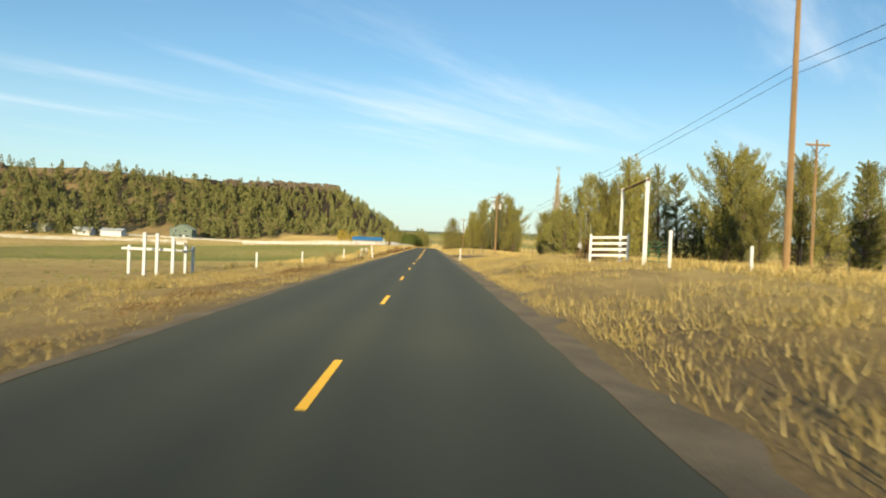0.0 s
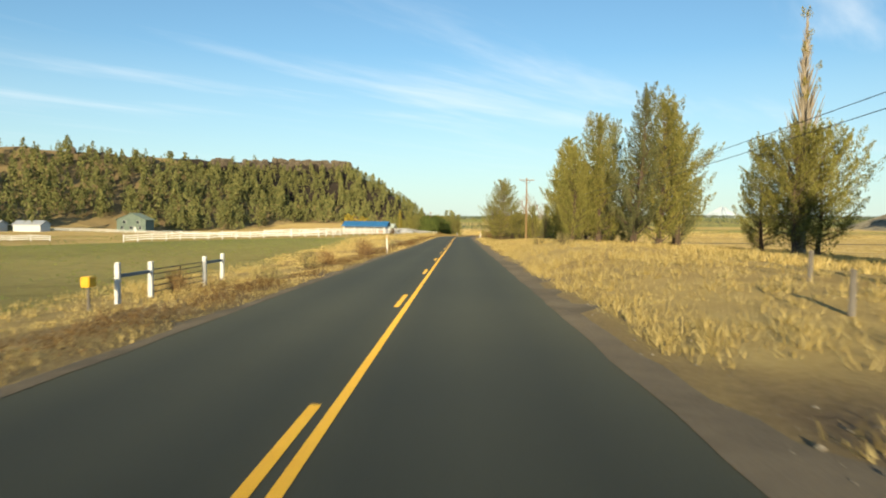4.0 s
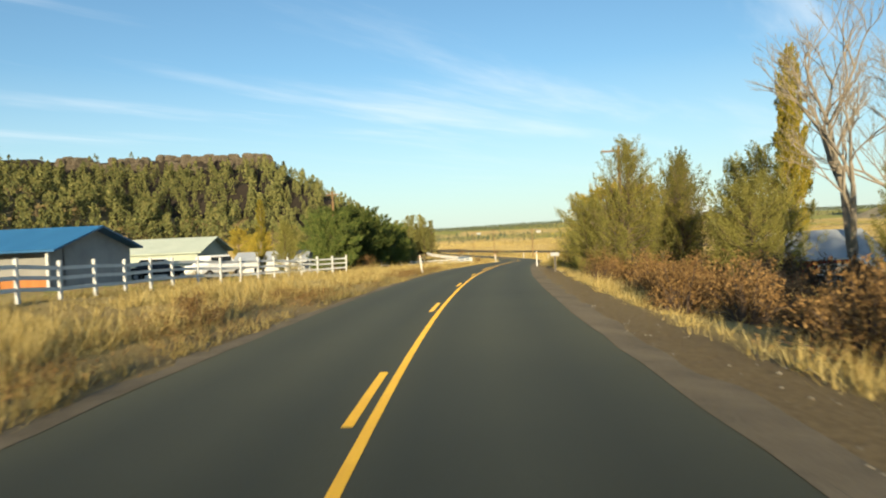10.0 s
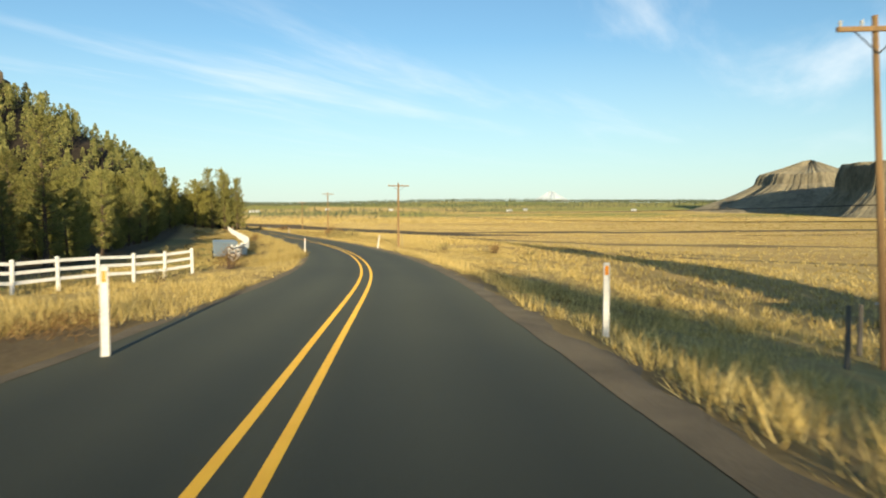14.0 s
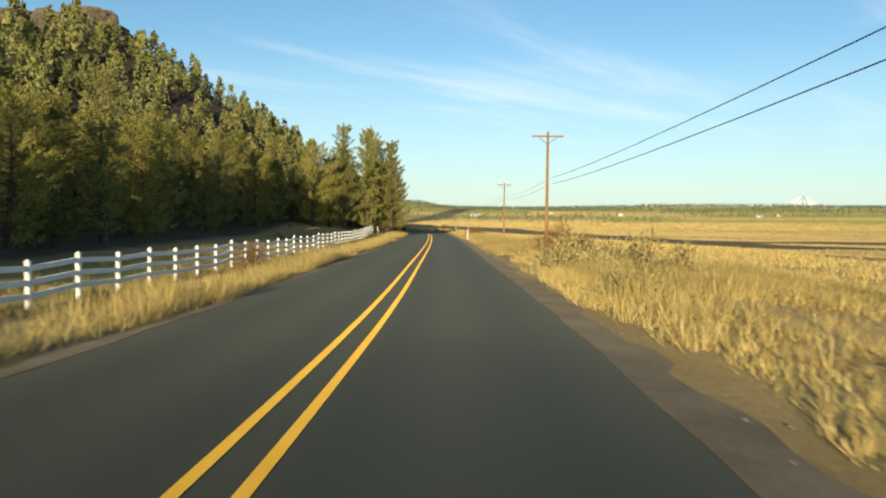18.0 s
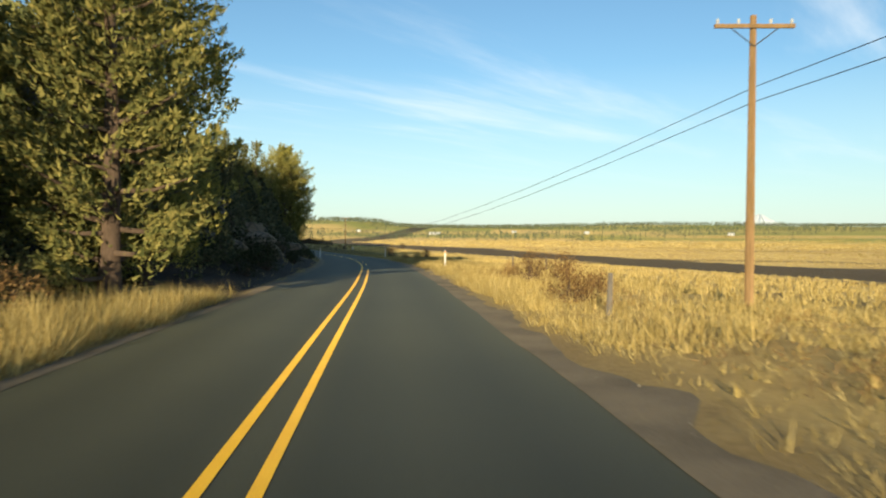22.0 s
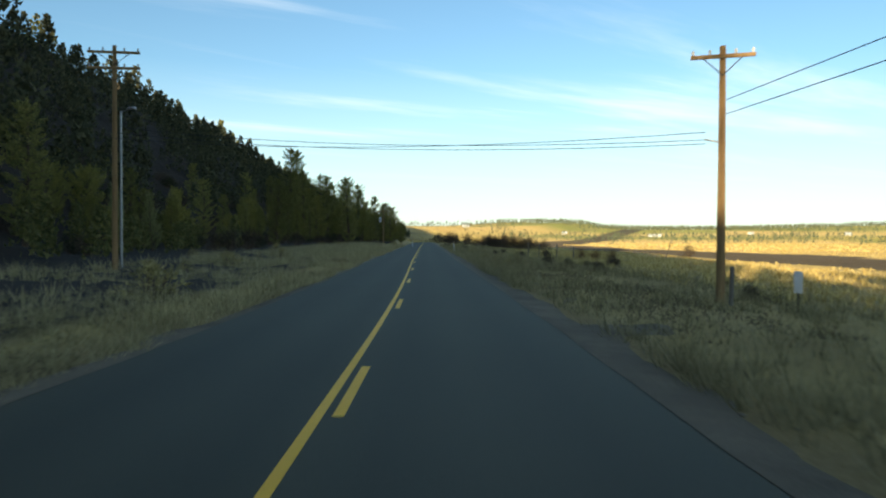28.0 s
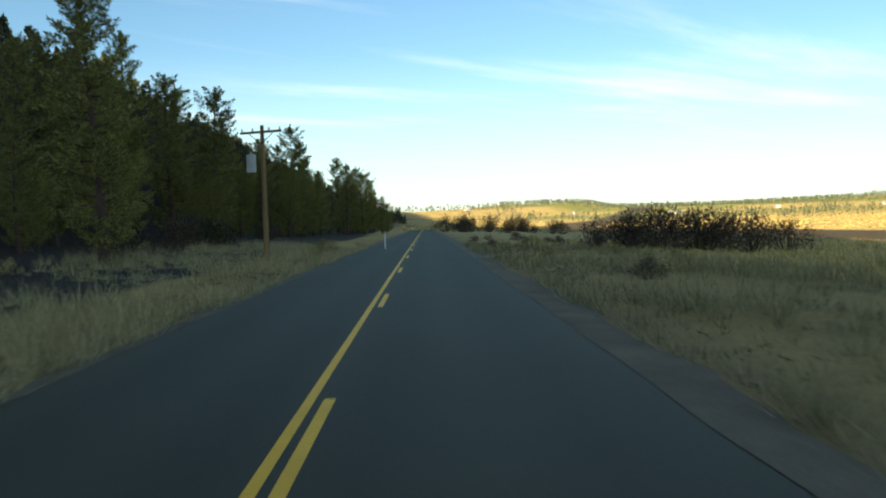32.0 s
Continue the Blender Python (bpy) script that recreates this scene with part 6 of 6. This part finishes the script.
# ---- ranch entrance, corral, gates ----
g = thing("ranch_gateway", 12.8, 41.5, 0, "tall white ranch gateway with a crossbeam", "gateway")
for y in (44.8, 38.0):
    part("post", tube(bmesh.new(), (0.2 if y > 40 else -0.3, y - 41.5, zat(12.8, y) - 0.3), (0.2 if y > 40 else -0.3, y - 41.5, zat(12.8, y) + 4.5), 0.11, 0.1, 12), WHITE, g)
part("crossbeam", tube(bmesh.new(), (0.25, 3.9, zat(12.8, 45) + 4.35), (-0.35, -4.0, zat(12.8, 38) + 4.4), 0.07, 0.07, 10), POLE_WOOD, g)
white_fence([(10.9, 43.6), (12.9, 42.8)], "white gate panel beside the gateway", post_h=1.6, rails=(0.4, 0.75, 1.1, 1.45), spacing=2.2, group="white fences")
cor = thing("loading_chute", -16, 49, 0, "white painted wooden corral chute with tall posts", "corral")
for x, y, h in [(-19.0, 50.6, 1.95), (-17.1, 48.3, 2.8), (-16.5, 48.9, 2.75), (-15.6, 49.3, 2.45), (-15.3, 50.9, 2.0), (-15.2, 52.2, 1.95)]:
    part("post", boxm(x + 16 - .09, x + 16 + .09, y - 49 - .09, y - 49 + .09, zat(x, y) - .3, zat(x, y) + h, 0.015), WHITE, cor)
zc = zat(-16, 50)
for z0, x0, x1 in ((1.62, -3.1, 0.55), (2.1, 0.3, 1.0)):
    part("board", boxm(x0, x1, 0.55, 0.62, zc + z0, zc + z0 + 0.16), WHITE, cor)
part("cross_board", boxm(0.33, 0.85, 0.7, 3.1, zc + 1.62, zc + 1.7), WHITE, cor)


def tube_gate(x, y0, y1, metal, label):
    gt = thing("tube_gate", x, y0, zat(x, y0), label, "gate")
    L = y1 - y0
    for z in (0.25, 0.5, 0.75, 1.0, 1.2):
        part("rail", tube(bmesh.new(), (0, 0.15, z), (0, L - 0.15, z), 0.022, 0.022, 8), metal, gt)
    for y in (0.15, L / 2, L - 0.15):
        part("upright", tube(bmesh.new(), (0, y, 0.22), (0, y, 1.23), 0.024, 0.024, 8), metal, gt)


tube_gate(-11.5, 143.5, 149.8, DARK_STEEL, "dark steel tube farm gate between white posts")
tube_gate(12.6, 34.1, 37.8, GREEN_STEEL, "green painted steel tube gate beside the gateway")
for y in (140.4, 143.4, 149.9, 152.7):
    p = thing("gate_post", -11.5, y, zat(-11.5, y), "white square gate post", "post", "gate posts")
    part("post", boxm(-.09, .09, -.09, .09, -.3, 1.55, 0.015), WHITE, p)
rails = thing("side_rail", -11.5, 140.4, zat(-11.5, 140.4), "faded blue-grey rails between white gate posts", "rail")
for a, b in ((0.1, 2.95), (9.6, 12.2)):
    part("rail", boxm(-.03, .03, a, b, 0.95, 1.09, 0.01), BLUEGREY, rails)
nb = thing("paper_box", -11.6, 138.4, zat(-11.6, 138.4), "yellow plastic newspaper box on a stake", "newspaper box")
part("stake", boxm(-.04, .04, -.04, .04, -.2, .85), GREY_WOOD, nb)
part("box", boxm(-.16, .16, -.28, .28, .85, 1.22, 0.04), BOX_YELLOW, nb)
mb = thing("mailbox", 9.6, 330.5, zat(9.6, 330.5), "pale metal mailbox on a wooden post", "mailbox")
part("post", boxm(-.06, .06, -.06, .06, -.2, 1.05), GREY_WOOD, mb)
bm = boxm(-.28, .28, -.1, .1, 1.05, 1.2, 0.02)
tube(bm, (-.28, 0, 1.2), (.28, 0, 1.2), 0.1, 0.1, 12)
part("box", bm, GREYCAN, mb)


# ---- buildings ----
def gable_house(name, x, y, w, d, wall_h, roof_h, wall, roof, label, category, turn=0.0, ridge="x", over=0.5, windows=(), doors=(), open_front=False):
    """A gabled building: walls with thickness, roof slabs, windows (x, z, w, h) and doors on the front, which faces -y."""
    z = min(zat(x - w / 2, y), zat(x + w / 2, y), zat(x, y + d / 2)) - 0.1
    b = thing(name, x, y, z, label, category, "", turn)
    t = 0.18
    if not open_front:
        part("front_wall", boxm(-w / 2, w / 2, -d / 2, -d / 2 + t, 0, wall_h), wall, b)
    else:
        part("front_wall", boxm(-w / 2, w / 2, -d / 2 + 1.6, -d / 2 + 1.6 + t, 0, wall_h), wall, b)
        k = int(w / 2.4)
        for i in range(k + 1):
            ux = -w / 2 + 0.1 + (w - 0.2) * i / k
            part("porch_post", boxm(ux - 0.08, ux + 0.08, -d / 2, -d / 2 + 0.16, 0, wall_h), WHITE, b)
        part("stall_front", boxm(-w / 2, w / 2, -d / 2 + 0.2, -d / 2 + 0.28, 0, 1.2), ORANGE_WALL, b, "orange stained stall boards")
    part("back_wall", boxm(-w / 2, w / 2, d / 2 - t, d / 2, 0, wall_h), wall, b)
    for s in (-1, 1):
        part("side_wall", boxm(s * w / 2 - (t if s > 0 else 0), s * w / 2 + (t if s < 0 else 0), -d / 2 + t, d / 2 - t, 0, wall_h), wall, b)
    th = 0.12
    if ridge == "x":
        A, B = w / 2 + over, d / 2 + over
        e = roof_h * over / (d / 2)
        for s in (-1, 1):
            V = [(-A, s * B, wall_h - e), (A, s * B, wall_h - e), (A, 0, wall_h + roof_h), (-A, 0, wall_h + roof_h)]
            V += [(p[0], p[1], p[2] + th) for p in V]
            mesh_object("roof_slope", V, [(0, 1, 2, 3), (4, 5, 6, 7), (0, 1, 5, 4), (1, 2, 6, 5), (2, 3, 7, 6), (3, 0, 4, 7)], roof, b)
        for s in (-1, 1):
            mesh_object("gable", [(s * (w / 2 - t / 2), -d / 2, wall_h), (s * (w / 2 - t / 2), d / 2, wall_h), (s * (w / 2 - t / 2), 0, wall_h + roof_h)], [(0, 1, 2)], wall, b)
    else:
        A, B = w / 2 + over, d / 2 + over
        e = roof_h * over / (w / 2)
        for s in (-1, 1):
            V = [(s * A, -B, wall_h - e), (s * A, B, wall_h - e), (0, B, wall_h + roof_h), (0, -B, wall_h + roof_h)]
            V += [(p[0], p[1], p[2] + th) for p in V]
            mesh_object("roof_slope", V, [(0, 1, 2, 3), (4, 5, 6, 7), (0, 1, 5, 4), (1, 2, 6, 5), (2, 3, 7, 6), (3, 0, 4, 7)], roof, b)
        for s in (-1, 1):
            mesh_object("gable", [(-w / 2, s * (d / 2 - t / 2), wall_h), (w / 2, s * (d / 2 - t / 2), wall_h), (0, s * (d / 2 - t / 2), wall_h + roof_h)], [(0, 1, 2)], wall, b)
    for ux, uz, ww, wh in windows:
        win = part("window", boxm(ux - ww / 2 - .08, ux + ww / 2 + .08, -d / 2 - .05, -d / 2 - .004, uz - .08, uz + wh + .08), WHITE, b, "white-framed window")
        part("pane", boxm(ux - ww / 2, ux + ww / 2, -d / 2 - .075, -d / 2 - .054, uz, uz + wh), WINDOW, win)
    for ux, ww, wh in doors:
        part("door", boxm(ux - ww / 2, ux + ww / 2, -d / 2 - .06, -d / 2 - .004, 0.05, wh), WHITE, b)
    return b


gable_house("stable", -25.9, 327.5, 11.6, 11, 2.7, 1.25, GREY_WALL, BLUE_ROOF, "long stable with a blue metal roof and orange stalls", "stable", over=0.7, open_front=True)
gable_house("metal_barn", -27.0, 354, 13, 10, 3.0, 1.3, SAGE, SAGE, "pale sage-green metal barn beside the stable", "barn", windows=[(-3, 1.2, 1, 0.8)], doors=[(2.5, 2.6, 2.6)])
gable_house("outbuilding", -25.0, 402, 11, 8, 2.6, 1.5, WHITE, GREY_ROOF, "white outbuilding with a grey metal roof", "outbuilding", windows=[(-2, 1.0, .9, 1), (2, 1.0, .9, 1)], doors=[(0, .95, 2.05)])
gable_house("farmhouse", -145, 442, 13, 9, 5.4, 2.8, SAGE_WALL, SAGE_WALL, "two-storey grey-green farmhouse below the mesa", "house", ridge="y", over=0.6, windows=[(-4, 1, 1.2, 1.4), (0, 1, 1.4, 1.4), (4, 1, 1.2, 1.4), (-3, 3.6, 1.2, 1.3), (3, 3.6, 1.2, 1.3)], doors=[(1.8, 1, 2.1)])
for x, y, w in [(-184, 400, 9), (-170, 404, 11), (-207, 396, 12)]:
    gable_house("farm_shed", x, y, w, 7, 3.0, 1.5, WHITE, GREY_ROOF, "low pale farm shed at the field edge", "shed", doors=[(0, 2.6, 2.2)])
gable_house("field_shelter", 39.3, 405.4, 4.2, 3.0, 1.45, 0.3, SHED_WALL, GREY_ROOF, "low dark field shelter with a light metal roof", "shelter", over=0.25)
gable_house("red_barn", 28.0, 333, 7, 6, 2.6, 1.6, RED_WALL, GREY_ROOF, "small red barn with a pale roof behind thickets", "barn", doors=[(0, 1.6, 2.1)])
gable_house("low_shed", 26.5, 318, 6, 4, 1.9, 0.7, SHED_WALL, GREY_ROOF, "low shed with a grey roof in the hollow", "shed")
for x, y, w in [(-376, 2000, 12), (-219, 2130, 9), (-56, 2000, 12), (-45, 2012, 8), (255, 2100, 9), (512, 2000, 11), (587, 2108, 9), (110, 2150, 9), (820, 2000, 10)]:
    gable_house("distant_house", x, y, w, 9, 3.4, 2.0, WHITE, GREY_ROOF, "small white farmhouse far across the plain", "house", windows=[(-3, 1, 1.2, 1.2), (3, 1, 1.2, 1.2)], doors=[(0, 1, 2.1)])
tr = thing("stock_trailer", 7.7, 449.0, zat(7.7, 449.0), "pale blue-grey enclosed trailer beside the fence", "trailer", turn=96)
part("body", boxm(-2.6, 2.4, -1.0, 1.0, 0.3, 1.55, 0.06), BLUEGREY, tr)
for x in (-0.6, 0.35):
    for s in (-1, 1):
        w = part("wheel", tube(bmesh.new(), (x, s * 1.0 - .1, 0.33), (x, s * 1.0 + .1, 0.33), 0.33, 0.33, 16), RUBBER, tr)


def parked_car(x, y, turn, paint, label):
    c = thing("parked_car", x, y, zat(x, y), label, "car", turn=turn)
    bm = boxm(-2.3, 2.3, -0.9, 0.9, 0.45, 1.1, 0.14)
    part("body", bm, paint, c)
    V = [(-1.5, -.82, 1.08), (1.35, -.82, 1.08), (1.35, .82, 1.08), (-1.5, .82, 1.08), (-1.1, -.7, 1.75), (.75, -.7, 1.75), (.75, .7, 1.75), (-1.1, .7, 1.75)]
    cab = mesh_object("cabin", V, [(0, 1, 5, 4), (1, 2, 6, 5), (2, 3, 7, 6), (3, 0, 4, 7), (4, 5, 6, 7)], paint, c)
    part("side_window", boxm(-1.1, .85, -.79, -.74, 1.2, 1.62), WINDOW, cab)
    for a in (-1.45, 1.45):
        for s in (-1, 1):
            w = part("wheel", tube(bmesh.new(), (a, s * .8 - .11, .36), (a, s * .8 + .11, .36), .36, .36, 18), RUBBER, c)
            part("rim", tube(bmesh.new(), (a, s * .8 - .118, .36), (a, s * .8 + .118, .36), .2, .2, 14), STEEL, w)


parked_car(-22.5, 344, 10, CAR_DARK, "dark pickup-sized car parked by the metal barn")
parked_car(-15, 336, 60, CAR_WHITE, "white car parked behind the paddock fence")


# bushes by the driveway mouth on the right
for m, x, y, s in [(BRUSHB[0], 21.8, 523.5, 1.25), (BRUSHB[1], 23.2, 522.5, 1.2), (BRUSHB[0], 20.9, 525.5, 1.0), (SAGEB[1], 21.4, 512.5, 1.7), (SAGEB[0], 23.0, 511.5, 1.6), (SAGEB[1], 22.6, 515.0, 1.4), (SAGEB[0], 24.6, 513.5, 1.6),
                   (SAGEB[1], 20.8, 507, 1.3), (SAGEB[0], 22.4, 505.5, 1.5), (SAGEB[1], 23.8, 507.5, 1.6), (SAGEB[0], 21.6, 503, 1.2), (SAGEB[1], 24.6, 503.5, 1.4), (SAGEB[0], 20.3, 511, 1.2), (BRUSHB[1], 12.3, 600, .9), (BRUSHB[0], 13.2, 609, 1.0), (BRUSHB[1], 14.1, 606, .8), (BRUSHB[0], 12.2, 612, 1.0), (BRUSHB[1], 11.4, 615, .9), (BRUSHB[0], -31, 812, .9), (BRUSHB[1], -29.4, 813, 1.0), (BRUSHB[0], -27.6, 812, .9)]:
    plant(m, x, y, s)
